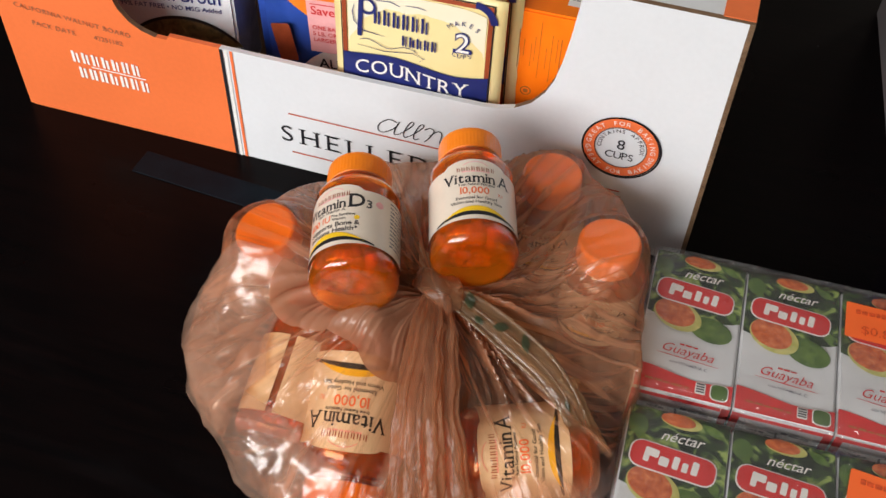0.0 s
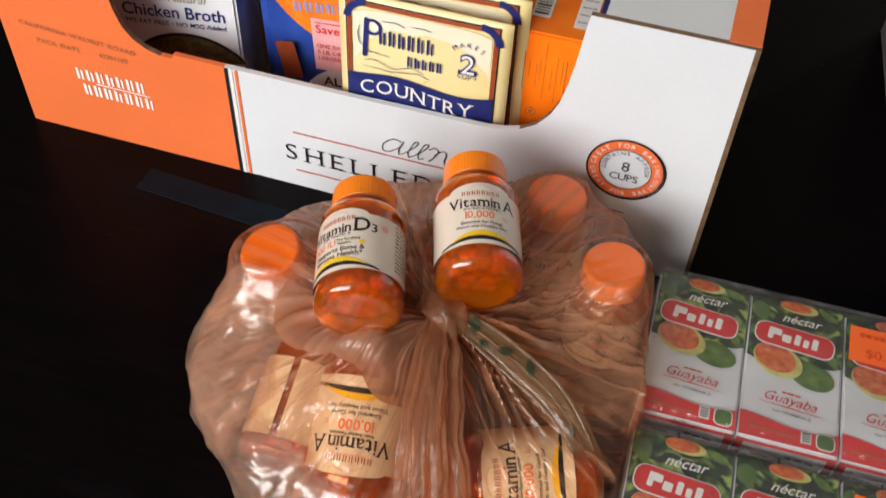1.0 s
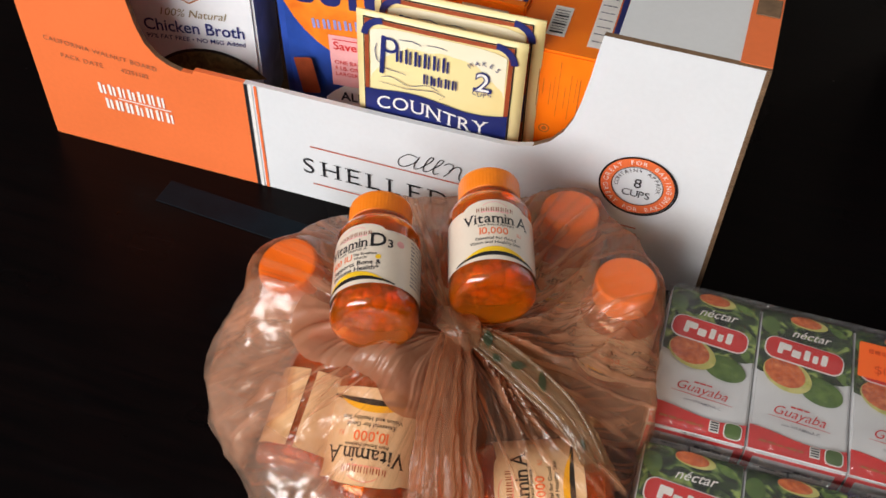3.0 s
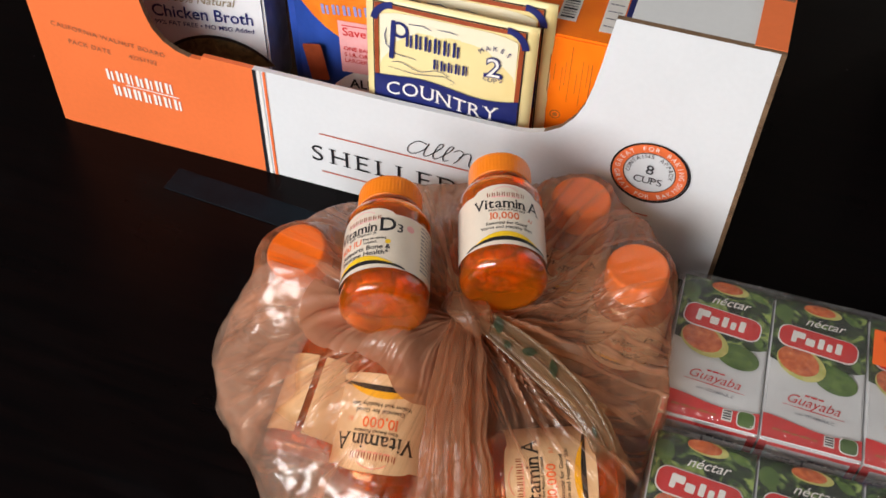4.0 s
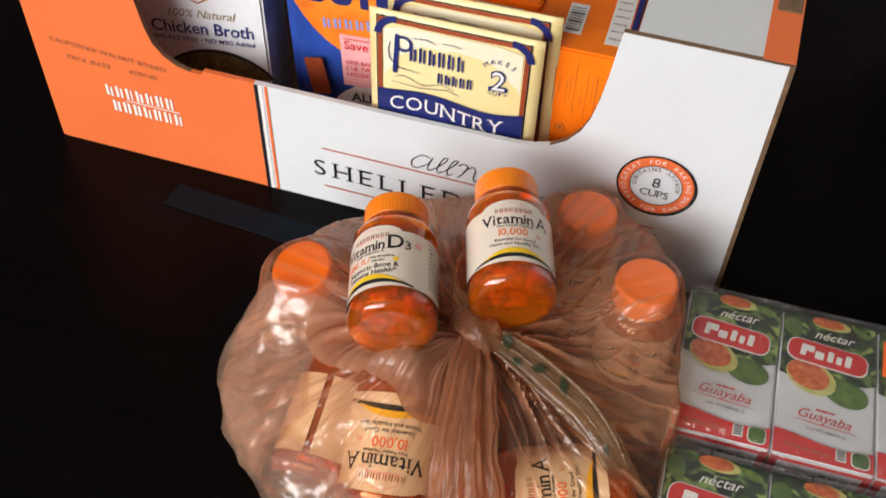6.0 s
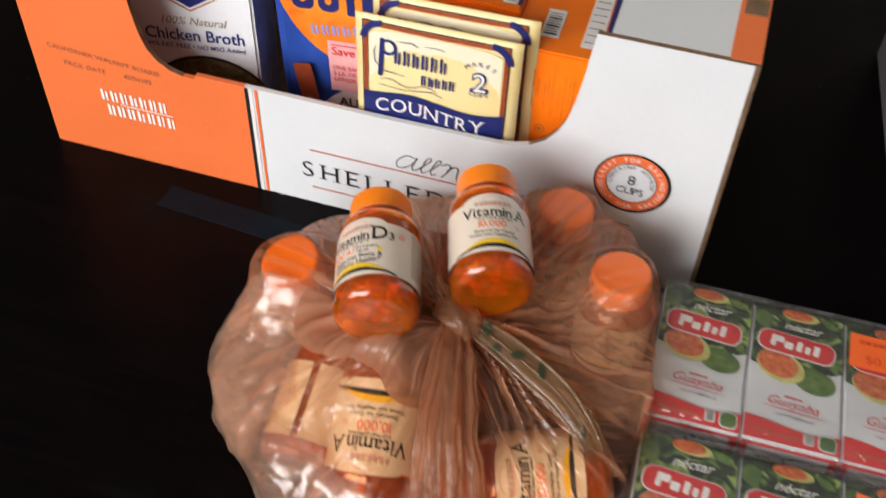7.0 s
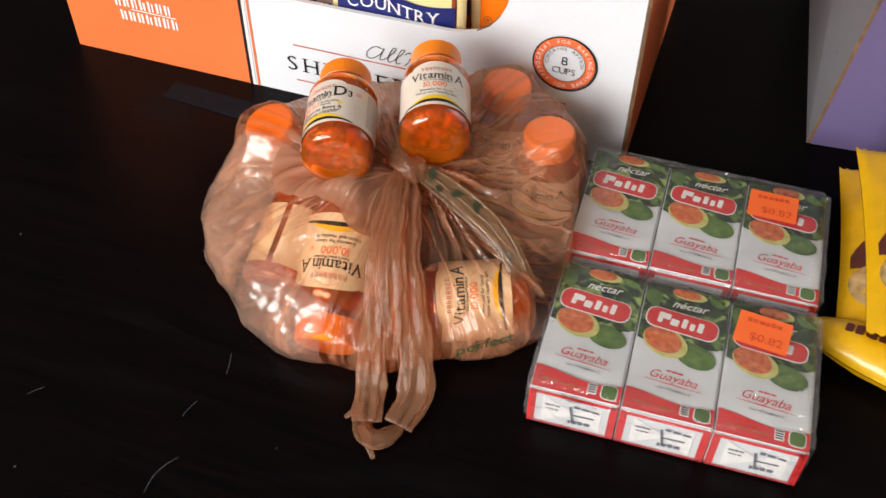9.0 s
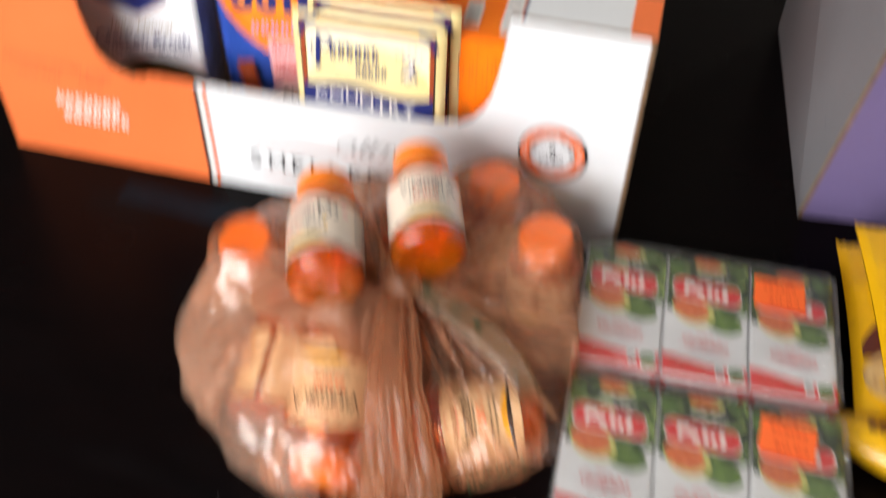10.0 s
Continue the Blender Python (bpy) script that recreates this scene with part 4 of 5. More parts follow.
def bottle(m, label, kind_of, roll, group=""):
    """A bottle standing along its own z; the label's middle faces -y, turned by roll degrees."""
    ob = thing("vitamin_bottle", m, label, "bottle", group)
    prof = [(0.0025, 0), (0.0022, 0.012), (0.0010, 0.0165), (0.0, 0.0195), (0.0006, 0.0222), (0.0028, 0.0246), (0.0060, 0.0256), (0.0095, 0.0252), (0.0115, 0.0250), (0.058, 0.0250), (0.0605, 0.0254), (0.0635, 0.0250), (0.067, 0.0232), (0.0695, 0.0205), (0.0708, 0.0188), (0.0712, 0.0184), (0.0718, 0.0198), (0.0728, 0.0198), (0.0734, 0.0184), (0.078, 0.0182), (0.078, 0.0166), (0.0715, 0.0168), (0.0665, 0.0216), (0.0605, 0.0239), (0.0115, 0.0236), (0.0065, 0.0238), (0.0046, 0.0214), (0.0046, 0)]
    part("body", lathe(prof, 56), AMBER, ob, "translucent amber orange plastic", True)
    bm = bmesh.new()
    n = 110
    zs = [(0.0742, 0.0190), (0.0745, 0.0195), (0.0870, 0.0194), (0.0888, 0.0189), (0.0898, 0.0178), (0.0900, 0.0160)]
    rows = []
    for k, (z, r) in enumerate(zs):
        rows.append([bm.verts.new(((r - (0.00014 if i % 2 and 0 < k < 3 else 0)) * math.cos(2 * math.pi * i / n), (r - (0.00014 if i % 2 and 0 < k < 3 else 0)) * math.sin(2 * math.pi * i / n), z)) for i in range(n)])
    for a, b in zip(rows, rows[1:]):
        for i in range(n):
            bm.faces.new((a[i], a[(i + 1) % n], b[(i + 1) % n], b[i]))
    bm.faces.new(rows[-1])
    bm.faces.new(list(reversed(rows[0])))
    part("cap", bm, CAP_ORANGE, ob, "ribbed orange screw cap")
    # softgels that show through the base
    rnd = random.Random(7)
    bm = bmesh.new()
    for i in range(60):
        q = bmesh.ops.create_uvsphere(bm, u_segments=10, v_segments=6, radius=1)["verts"]
        a, r = rnd.uniform(0, 6.28), 0.019 * math.sqrt(rnd.random())
        mm = Matrix.Translation((r * math.cos(a), r * math.sin(a), rnd.uniform(0.0085, 0.024))) @ Euler((rnd.uniform(0, 3), rnd.uniform(0, 3), 0)).to_matrix().to_4x4() @ Matrix.Diagonal((0.0037, 0.0037, 0.0048, 1))
        bmesh.ops.transform(bm, matrix=mm, verts=q)
    tagged(part("softgels", bm, GEL, ob, "amber softgels inside", True), kind="stuff")

    shift = 0.0045 if "inside" in label and kind_of == "A" else 0.0

    def wrap(k):
        def f(u, v):
            a = radians(-90 + roll) + u / RB
            r = RB + 0.00012 + 0.00016 * k
            return (r * math.cos(a), r * math.sin(a), v + shift)
        return f

    half = math.pi * RB * (0.975 if kind_of == "plain" else 0.93)
    foot, head = (0.0108, 0.0545) if "inside" in label else (0.0135, 0.0525)
    arch = lambda u: head + (0.0575 - head) * max(0.0, 1 - (u / 0.0185) ** 2) ** 0.5
    ink("label", [band(-half, half, foot, arch, 110)], wrap(0), LABEL, ob, "cream wrap-round label")
    if kind_of == "plain":
        return ob
    ink("label_band", [band(-0.026, 0.026, lambda u: 0.0138 + 0.0026 * (1 - (u / 0.026) ** 2), lambda u: 0.0148 + 0.0044 * (1 - (u / 0.026) ** 2), 40)], wrap(1), INK_BLACK, ob)
    ink("label_band", [band(-0.020, 0.020, lambda u: 0.0150 + 0.0042 * (1 - (u / 0.022) ** 2), lambda u: 0.0154 + 0.0072 * max(0, 1 - (u / 0.020) ** 2), 40)], wrap(2), INK_YELLOW, ob, "yellow arched band")
    ink("brand_mark", mark(0, 0.0500, 0.023, 0.0030, 8, 51, 0, 0.2), wrap(1), RUST, ob)
    ink("brand_mark", [ring(0, 0.0445, 0.0108, 0.0113, 24, 50, 130)] + bars(0, 0.0482, 0.017, 0.0010, 0, 52, 6), wrap(1), INK_PINK, ob)
    side = [q for i in range(12) for q in bars(0.046, 0.050 - i * 0.0028, 0.020, 0.0012, 0, 60 + i, 5)] + [q for i in range(10) for q in bars(-0.046, 0.048 - i * 0.0030, 0.018, 0.0012, 0, 80 + i, 4)]
    ink("small_print", side, wrap(1), GREY_INK, ob)
    if kind_of == "D3":
        ink("lettering", serif_words("Vitamin", -0.0052, 0.0400, 0.0068, bold=0.014, wide=0.95) + serif_words("D", 0.0152, 0.0400, 0.0098, bold=0.016) + [words("3", 0.0222, 0.0397, 0.0060, bold=0.016), words("with Vitamin A", -0.0005, 0.0375, 0.0020, bold=0.01, wide=1.1)], wrap(1), INK_BLACK, ob)
        ink("lettering", [words("400 IU", -0.0085, 0.0315, 0.0046, bold=0.006)], wrap(1), INK_ORANGE, ob)
        ink("lettering", [words("The Sunshine", 0.0075, 0.0338, 0.0019, bold=0.012), words("Vitamin", 0.0052, 0.0312, 0.0019, bold=0.012), words("Supports Bone &", 0.001, 0.0268, 0.0032, bold=0.016, wide=1.05), words("Immune Health*", 0.0005, 0.0228, 0.0032, bold=0.016, wide=1.05)], wrap(1), INK_BLACK, ob)
        ink("round_mark", [ellipse(0.0155, 0.0320, 0.0016, 0.0016)], wrap(1), INK_YELLOW, ob)
        ink("round_mark", [ellipse(0.0285, 0.0440, 0.0024, 0.0024)], wrap(1), INK_PINK, ob)
    else:
        ink("lettering", serif_words("Vitamin", -0.0040, 0.0400, 0.0072, bold=0.012, wide=0.98) + serif_words("A", 0.0172, 0.0395, 0.0086, bold=0.0) + [words("from Retinol Palmitate", 0.0005, 0.0377, 0.0017, bold=0.012)], wrap(1), INK_BLACK, ob)
        ink("lettering", serif_words("10,000", -0.001, 0.0318, 0.0050, bold=0.01, wide=1.0) + [ words("IU", 0.0145, 0.0320, 0.0024)], wrap(1), INK_ORANGE, ob)
        ink("lettering", [words("Essential for Good", 0.0, 0.0278, 0.0021, bold=0.01, wide=1.1), words("Vision and Healthy Skin", 0.0, 0.0248, 0.0021, bold=0.01, wide=1.1)], wrap(1), INK_BLACK, ob)
    return ob


def along(base, tip, up):
    """The pose that lays a bottle's own z from base towards tip, its front (-y) turned up."""
    z = (Vector(tip) - Vector(base)).normalized()
    y = -(Vector(up) - z * Vector(up).dot(z)).normalized()
    x = y.cross(z)
    return Matrix.Translation(base) @ Matrix((x, y, z)).transposed().to_4x4()


def from_angles(base, az, el, up):
    d = Vector((math.cos(el) * math.cos(az), math.cos(el) * math.sin(az), math.sin(el)))
    return along(base, Vector(base) + d, up)


bottle(from_angles((0.4025, -0.1434, 0.1152), 1.888, 0.066, (0.05, -0.25, 1)), "amber vitamin A bottle with a cream label lying on the bag", "A", 4, "bottles on the bag")
bottle(from_angles((0.3439, -0.1829, 0.1153), 1.876, 0.027, (0.0, -0.25, 1)), "amber vitamin D3 bottle with a cream label lying on the bag", "D3", -27, "bottles on the bag")

# bottles inside the bag
INSIDE = [((0.474, -0.082, 0.006), (0.472, -0.083, 0.1), (0, -1, 0.3), 1.0), ((0.285, -0.118, 0.006), (0.268, -0.138, 0.096), (-1, -1, 0), 1.0),
          ((0.426, -0.032, 0.002), (0.425, -0.034, 0.1), (0, -1, 0), 1.0),
          ((0.376, -0.078, 0.001), (0.376, -0.078, 0.1), (0, -1, 0), 1.0),
          ((0.349, -0.171, 0.062), (0.363, -0.261, 0.024), (0.02, -0.5, 0.9), 1.20), ((0.314, -0.241, 0.029), (0.312, -0.152, 0.058), (-0.10, -0.6, 0.9), 1.08),
          ((0.491, -0.187, 0.030), (0.405, -0.223, 0.030), (0.15, -0.5, 0.9), 1.13)]
for i, (b, t, up, big) in enumerate(INSIDE):
    bottle(along(b, t, up) @ Matrix.Scale(big, 4), "amber vitamin bottle with a cream label inside the plastic bag", "A" if i != 5 else "plain", 180 if i == 5 else 0, "bottles in the bag")


# ---- the tied plastic bag ----
KNOT = Vector((0.383, -0.150, 0.093))


def bag_outline():
    pts = [(0.501, -0.125), (0.500, -0.085), (0.496, -0.058), (0.476, -0.028), (0.446, -0.010), (0.400, -0.006), (0.345, -0.012), (0.300, -0.030), (0.268, -0.058), (0.244, -0.100), (0.233, -0.150), (0.232, -0.182), (0.251, -0.211), (0.280, -0.241), (0.318, -0.265), (0.358, -0.278), (0.392, -0.273), (0.430, -0.252), (0.468, -0.234), (0.500, -0.214), (0.507, -0.170)]
    ang = [math.atan2(y - KNOT.y, x - KNOT.x) for x, y in pts]
    rad = [math.hypot(y - KNOT.y, x - KNOT.x) for x, y in pts]
    order = np.argsort(ang)
    a = np.array(ang)[order]
    r = np.array(rad)[order]
    return np.r_[a - 2 * math.pi, a, a + 2 * math.pi], np.r_[r, r, r]


def bottle_tops(X, Y):
    """The height of the bottles' upper surface over each place of the plan."""
    Z = np.zeros_like(X)
    for b, t, _, big in INSIDE:
        b, t = np.array(b), np.array(t)
        d = (t - b) / np.linalg.norm(t - b)
        for k in np.linspace(0, 1, 15):
            c = b + d * LB * big * k
            r = (RB if k < 0.75 else RC) * big
            q = (X - c[0]) ** 2 + (Y - c[1]) ** 2
            if abs(d[2]) > 0.9:
                Z = np.maximum(Z, np.where(q < r * r, c[2], 0))
            else:
                Z = np.maximum(Z, np.where(q < r * r, c[2] + np.sqrt(np.maximum(0, r * r - q)) * 0.96, 0))
    return Z


def plastic_bag():
    ob = thing("plastic_bag", pose(0, 0, 0), "translucent brown plastic grocery bag tied in a knot, full of bottles", "plastic bag")
    nt, ns = 400, 90
    th = np.linspace(-math.pi, math.pi, nt, endpoint=False)
    A, R = bag_outline()
    rad = np.interp(th, A, R)
    k = 7
    rad = sum(np.roll(rad, i) for i in range(-k, k + 1)) / (2 * k + 1)
    rad = rad * (1 + 0.010 * np.sin(9 * th + 1) + 0.008 * np.sin(17 * th + 2.3))
    s = np.linspace(0.035, 1, ns)
    X = KNOT.x + np.outer(s, rad * np.cos(th))
    Y = KNOT.y + np.outer(s, rad * np.sin(th))
    low = bottle_tops(X, Y) + 0.0045
    low[low < 0.01] = 0
    edge = np.interp(th, np.radians([-180, -150, -120, -90, -60, -30, 0, 30, 60, 90, 120, 150, 180]), [0.046, 0.036, 0.032, 0.036, 0.034, 0.040, 0.066, 0.062, 0.070, 0.060, 0.052, 0.062, 0.048]) + 0.003 * np.sin(7 * th + 0.5)
    Z = KNOT.z * (1 - s[:, None]) + edge[None, :] * s[:, None]
    Z = np.maximum(Z, low)
    for it in range(700):
        av = Z.copy()
        av[1:-1] = 0.5 * (Z[:-2] + Z[2:]) * 0.62 + 0.5 * (np.roll(Z, 1, 1) + np.roll(Z, -1, 1))[1:-1] * 0.38
        Z = np.maximum(av, low)
        Z[0], Z[-1] = KNOT.z - 0.004, edge
    for it in range(3):
        Z[1:-1] = 0.5 * Z[1:-1] + 0.125 * (Z[:-2] + Z[2:] + np.roll(Z, 1, 1)[1:-1] + np.roll(Z, -1, 1)[1:-1])
    # gathered pleats that run out from the knot, and loose puffs between the bottles
    rng = np.random.default_rng(4)
    warp = sum(rng.uniform(0.1, 0.5) / q * np.sin(q * th + rng.uniform(0, 6.3)) for q in range(2, 9))
    S = s[:, None]
    tt = th[None, :] + warp[None, :] * 0.35 + 0.22 * np.sin(3.1 * S + 2 * th[None, :])
    pleat = (1 - np.abs(np.sin(10 * tt))) ** 2.5 * 0.9 + (1 - np.abs(np.sin(17 * tt + 1.3))) ** 3 * 0.8 + (1 - np.abs(np.sin(29 * tt + 0.4))) ** 3 * 0.35
    fade = np.clip((S - 0.03) / 0.12, 0, 1) * np.clip(1.2 - S, 0, 1) ** 0.9
    near = np.where(low > 0, np.exp(-np.maximum(0, Z - low) / 0.003), 0.0)
    fade = fade * (1 - 0.65 * near)
    Z = Z + (0.0060 + 0.0045 * np.clip(np.cos(th - 0.7), 0, 1))[None, :] * (pleat - 0.35) * fade
    puff = np.sin(5 * th + 0.7)[None, :] * np.sin(math.pi * S) * 0.003
    Z = np.maximum(Z + puff, np.where(low > 0, low - 0.001, 0.004))
    touch = np.where(low > 0, np.exp(-np.maximum(0, Z - low) / 0.006), 0.0)
    for it in range(8):
        touch[1:-1] = 0.4 * touch[1:-1] + 0.15 * (touch[:-2] + touch[2:] + np.roll(touch, 1, 1)[1:-1] + np.roll(touch, -1, 1)[1:-1])
    touch = np.vstack([touch] + [touch[-1] * q for q in (0.9, 0.8, 0.7, 0.6, 0.5, 0.4, 0.3, 0.2)])
    bm = bmesh.new()
    rows = []
    pts = []
    for j in range(ns):
        pts.append(np.stack([X[j], Y[j], Z[j]], 1))
    # the side rounds under to the table
    for f, zf in ((1.012, 0.86), (1.020, 0.70), (1.020, 0.52), (1.012, 0.34), (0.992, 0.18), (0.95, 0.08), (0.90, 0.03), (0.6, 0.025)):
        pts.append(np.stack([KNOT.x + rad * f * np.cos(th), KNOT.y + rad * f * np.sin(th), np.maximum(edge * zf, 0.0012)], 1))
    cen = np.array([KNOT.x, KNOT.y, 0.03])
    for j, P in enumerate(pts):
        row = []
        sj = min(1.0, j / ns)
        for p in P:
            q = Vector(p)
            n1 = noise.ridged_multi_fractal(q * 17, 0.9, 2.1, 4, 1.0, 2.0)
            n2 = noise.noise(q * 60)
            d = Vector(p - cen).normalized()
            amp = (0.0045 + 0.0025 * max(0.0, -float(d.x))) * min(1, sj * 3)
            w = q + d * max(-0.0012, amp * (n1 - 1.0) * 0.7 + 0.0006 * n2)
            w.z = max(w.z, 0.0008)
            row.append(bm.verts.new(w))
        rows.append(row)
    for a, b in zip(rows, rows[1:]):
        for i in range(nt):
            bm.faces.new((a[i], a[(i + 1) % nt], b[(i + 1) % nt], b[i]))
    bmesh.ops.recalc_face_normals(bm, faces=bm.faces)
    shell = [[v.co.copy() for v in r] for r in rows]
    body = part("bag_body", bm, BAG, ob, "thin crumpled brown film", True)
    body.data.attributes.new("contact", 'FLOAT', 'POINT').data.foreach_set("value", touch.astype(np.float32).ravel())

    # the knot, its loose folds and the tied handles that hang forward
    kp = spline([KNOT + Vector(v) for v in ((-0.013, 0.010, -0.008), (-0.004, 0.004, 0.004), (0.006, -0.004, 0.006), (0.012, -0.010, -0.004))], 14)
    part("knot", ribbon_bm(kp, lambda t: 0.0060 + 0.0030 * math.sin(math.pi * t), (0, 0, 1), 4, 0.75, 22, 2, 3), BAG_FOLD, ob, "tight knot of twisted film", True)
    strands = [([(0.381, -0.152, 0.093), (0.384, -0.185, 0.094), (0.390, -0.225, 0.082), (0.397, -0.258, 0.045), (0.404, -0.285, 0.014), (0.410, -0.310, 0.007)], 0.0105, 0),
               ([(0.386, -0.154, 0.092), (0.397, -0.185, 0.090), (0.408, -0.222, 0.077), (0.424, -0.252, 0.046), (0.435, -0.280, 0.014), (0.431, -0.306, 0.007)], 0.0125, 1),
               ([(0.384, -0.153, 0.094), (0.391, -0.190, 0.093), (0.399, -0.225, 0.083), (0.409, -0.250, 0.055), (0.413, -0.268, 0.026)], 0.0100, 2)]
    for path, w, sd in strands:
        part("tied_handle", ribbon_bm(spline(path, 70), lambda t, w=w: w * (0.40 + 0.60 * t ** 0.8) * (1 - 0.25 * max(0, t - 0.85) / 0.15), (0, -0.35, 1), 7, 0.27, 64, 2.2, 10 + sd), BAG_FOLD, ob, "crinkled twisted film handle", True)
    part("handle_tip", ribbon_bm(spline([(0.404, -0.300, 0.005), (0.411, -0.317, 0.007), (0.423, -0.321, 0.008), (0.434, -0.306, 0.006)], 20), lambda t: 0.0018 + 0.0052 * math.sin(math.pi * t) ** 0.5, (0, 0, 1), 4, 0.45, 22, 2, 20), BAG_FOLD, ob, "", True)
    for a, b, c, sd in (((0.409, -0.312, 0.006), (0.417, -0.324, 0.006), (0.424, -0.333, 0.003), 1), ((0.405, -0.300, 0.006), (0.399, -0.305, 0.006), (0.394, -0.309, 0.003), 2)):
        part("torn_corner", ribbon_bm(spline([a, b, c], 10), lambda t: 0.0042 * (1 - 0.65 * t), (0, 0, 1), 3, 0.5, 14, 1, sd), BAG_FOLD, ob, "", True)
    # flat fold that runs off to the side with green printing on it
    fp = [(0.392, -0.152, 0.094), (0.410, -0.158, 0.092), (0.432, -0.166, 0.086), (0.456, -0.176, 0.078), (0.476, -0.189, 0.066), (0.494, -0.201, 0.046)]
    part("side_fold", ribbon_bm(spline(fp, 40), lambda t: 0.0036 + 0.0046 * t ** 0.5, (-0.1, -0.5, 1), 3, 0.16, 40, 1.6, 33), BAG_SIDE, ob, "folded flap of film with green print", True)
    fs = spline(fp, 40)
    # leaves of the print, and the dark creases along the fold
    for i, off, ln, wd, tilt in ((5, 0.0030, 0.0060, 0.0030, 0.9), (9, -0.0032, 0.0036, 0.0022, 0.2), (13, 0.0016, 0.0052, 0.0026, -0.6), (18, 0.0036, 0.0062, 0.0024, 0.7), (30, -0.001, 0.0040, 0.0012, 0.1)):
        d = (fs[i + 1] - fs[i - 1]).normalized()
        sd = d.cross(Vector((-0.1, -0.5, 1))).normalized()
        c = fs[i] + sd.cross(d).normalized() * 0.0024 - sd * off
        u, w = d * math.cos(tilt) + sd * math.sin(tilt), sd * math.cos(tilt) - d * math.sin(tilt)
        bm = bmesh.new()
        pts2 = [c + u * (ln * (1 - 2 * k / 8)) + w * (wd * math.sin(math.pi * k / 8) ** 1.3 * sg) for sg, ks in ((1, range(9)), (-1, range(7, 0, -1))) for k in ks]
        bm.faces.new([bm.verts.new(p) for p in pts2])
        part("leaf_print", bm, FILM_GREEN, ob, "faded green printed leaf")
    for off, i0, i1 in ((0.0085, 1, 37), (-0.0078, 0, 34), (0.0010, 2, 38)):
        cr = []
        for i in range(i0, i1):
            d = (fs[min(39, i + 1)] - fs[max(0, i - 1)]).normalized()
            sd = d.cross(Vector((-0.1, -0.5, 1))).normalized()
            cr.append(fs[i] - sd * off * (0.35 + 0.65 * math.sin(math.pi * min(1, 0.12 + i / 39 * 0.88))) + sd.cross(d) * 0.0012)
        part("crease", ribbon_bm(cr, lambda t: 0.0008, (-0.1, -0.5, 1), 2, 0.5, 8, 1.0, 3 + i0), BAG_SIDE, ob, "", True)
    # loose double layers of film: one crumpled down the side, one draped from the knot over the bottles' bases
    def layer(name, d0, d1, inner, outer, lift, crumple, seed, material, label):
        bm = bmesh.new()
        grid = []
        cols = [i for i in range(nt) if d0 < math.degrees(th[i]) < d1]
        na = 34
        for a in range(na + 1):
            row = []
            for b, i in enumerate(cols):
                f, g = a / na, b / (len(cols) - 1)
                jf = inner(g) + (outer(g) - inner(g)) * f
                j = min(int(jf), len(shell) - 2)
                q = shell[j][i].lerp(shell[j + 1][i], jf - j)
                d = (q - Vector(cen)).normalized()
                rim = math.sin(math.pi * g) ** 0.4 * f ** 0.5
                n1 = noise.ridged_multi_fractal(Vector((q.x * 22, q.y * 22, q.z * 22 + seed)), 0.9, 2.1, 3, 1.0, 2.0)
                w = q + d * (0.0006 + rim * (lift + crumple * max(0.0, n1 - 0.4) + 0.0012 * math.sin(9 * f + 7 * g + seed)))
                w.z = max(0.001, w.z)
                row.append(bm.verts.new(w))
            grid.append(row)
        for p, q in zip(grid, grid[1:]):
            for i in range(len(cols) - 1):
                bm.faces.new((p[i], p[i + 1], q[i + 1], q[i]))
        part(name, bm, material, ob, label, True)

    layer("loose_layer", -179, -138, lambda g: 40 + 30 * g, lambda g: len(shell) - 4, 0.0006, 0.0034, 5, BAG_CLOUDY, "crumpled double layer of film")
    layer("loose_hem", -165, -98, lambda g: 76 + 4 * math.sin(7 * g), lambda g: len(shell) - 4, 0.0008, 0.0030, 8, BAG_CLOUDY, "crumpled hem of film")
    layer("draped_layer", -179, -84, lambda g: 3, lambda g: 56 - 26 * g + 4 * math.sin(9 * g), 0.0022, 0.0016, 11, BAG_DRAPE, "draped fold of brown film")
    # printed word low on the bag's front, laid on the film
    V, F = words("perfect", 0, 0, 0.0085, align="CENTER", wide=1.25, bold=0.004)
    bmw = bmesh.new()
    a0, b0 = Vector((0.440, -0.2520, 0.020)), Vector((0.503, -0.210, 0.026))
    ex = (b0 - a0).normalized()
    ey = Vector((-0.08, 0.22, 0.95)).normalized()
    org = (a0 + b0) / 2 + Vector((0.0010, -0.0095, 0.006))
    vs = [bmw.verts.new(org + ex * x + ey * y) for x, y in V]
    for q in F:
        try:
            bmw.faces.new([vs[i] for i in q])
        except ValueError:
            pass
    part("lettering", bmw, INK_GREEN, ob, "green word printed on the film")
    return ob


plastic_bag()


# ---- juice cartons in shrink film ----
CW, CL, CH = 0.0606, 0.1125, 0.0405


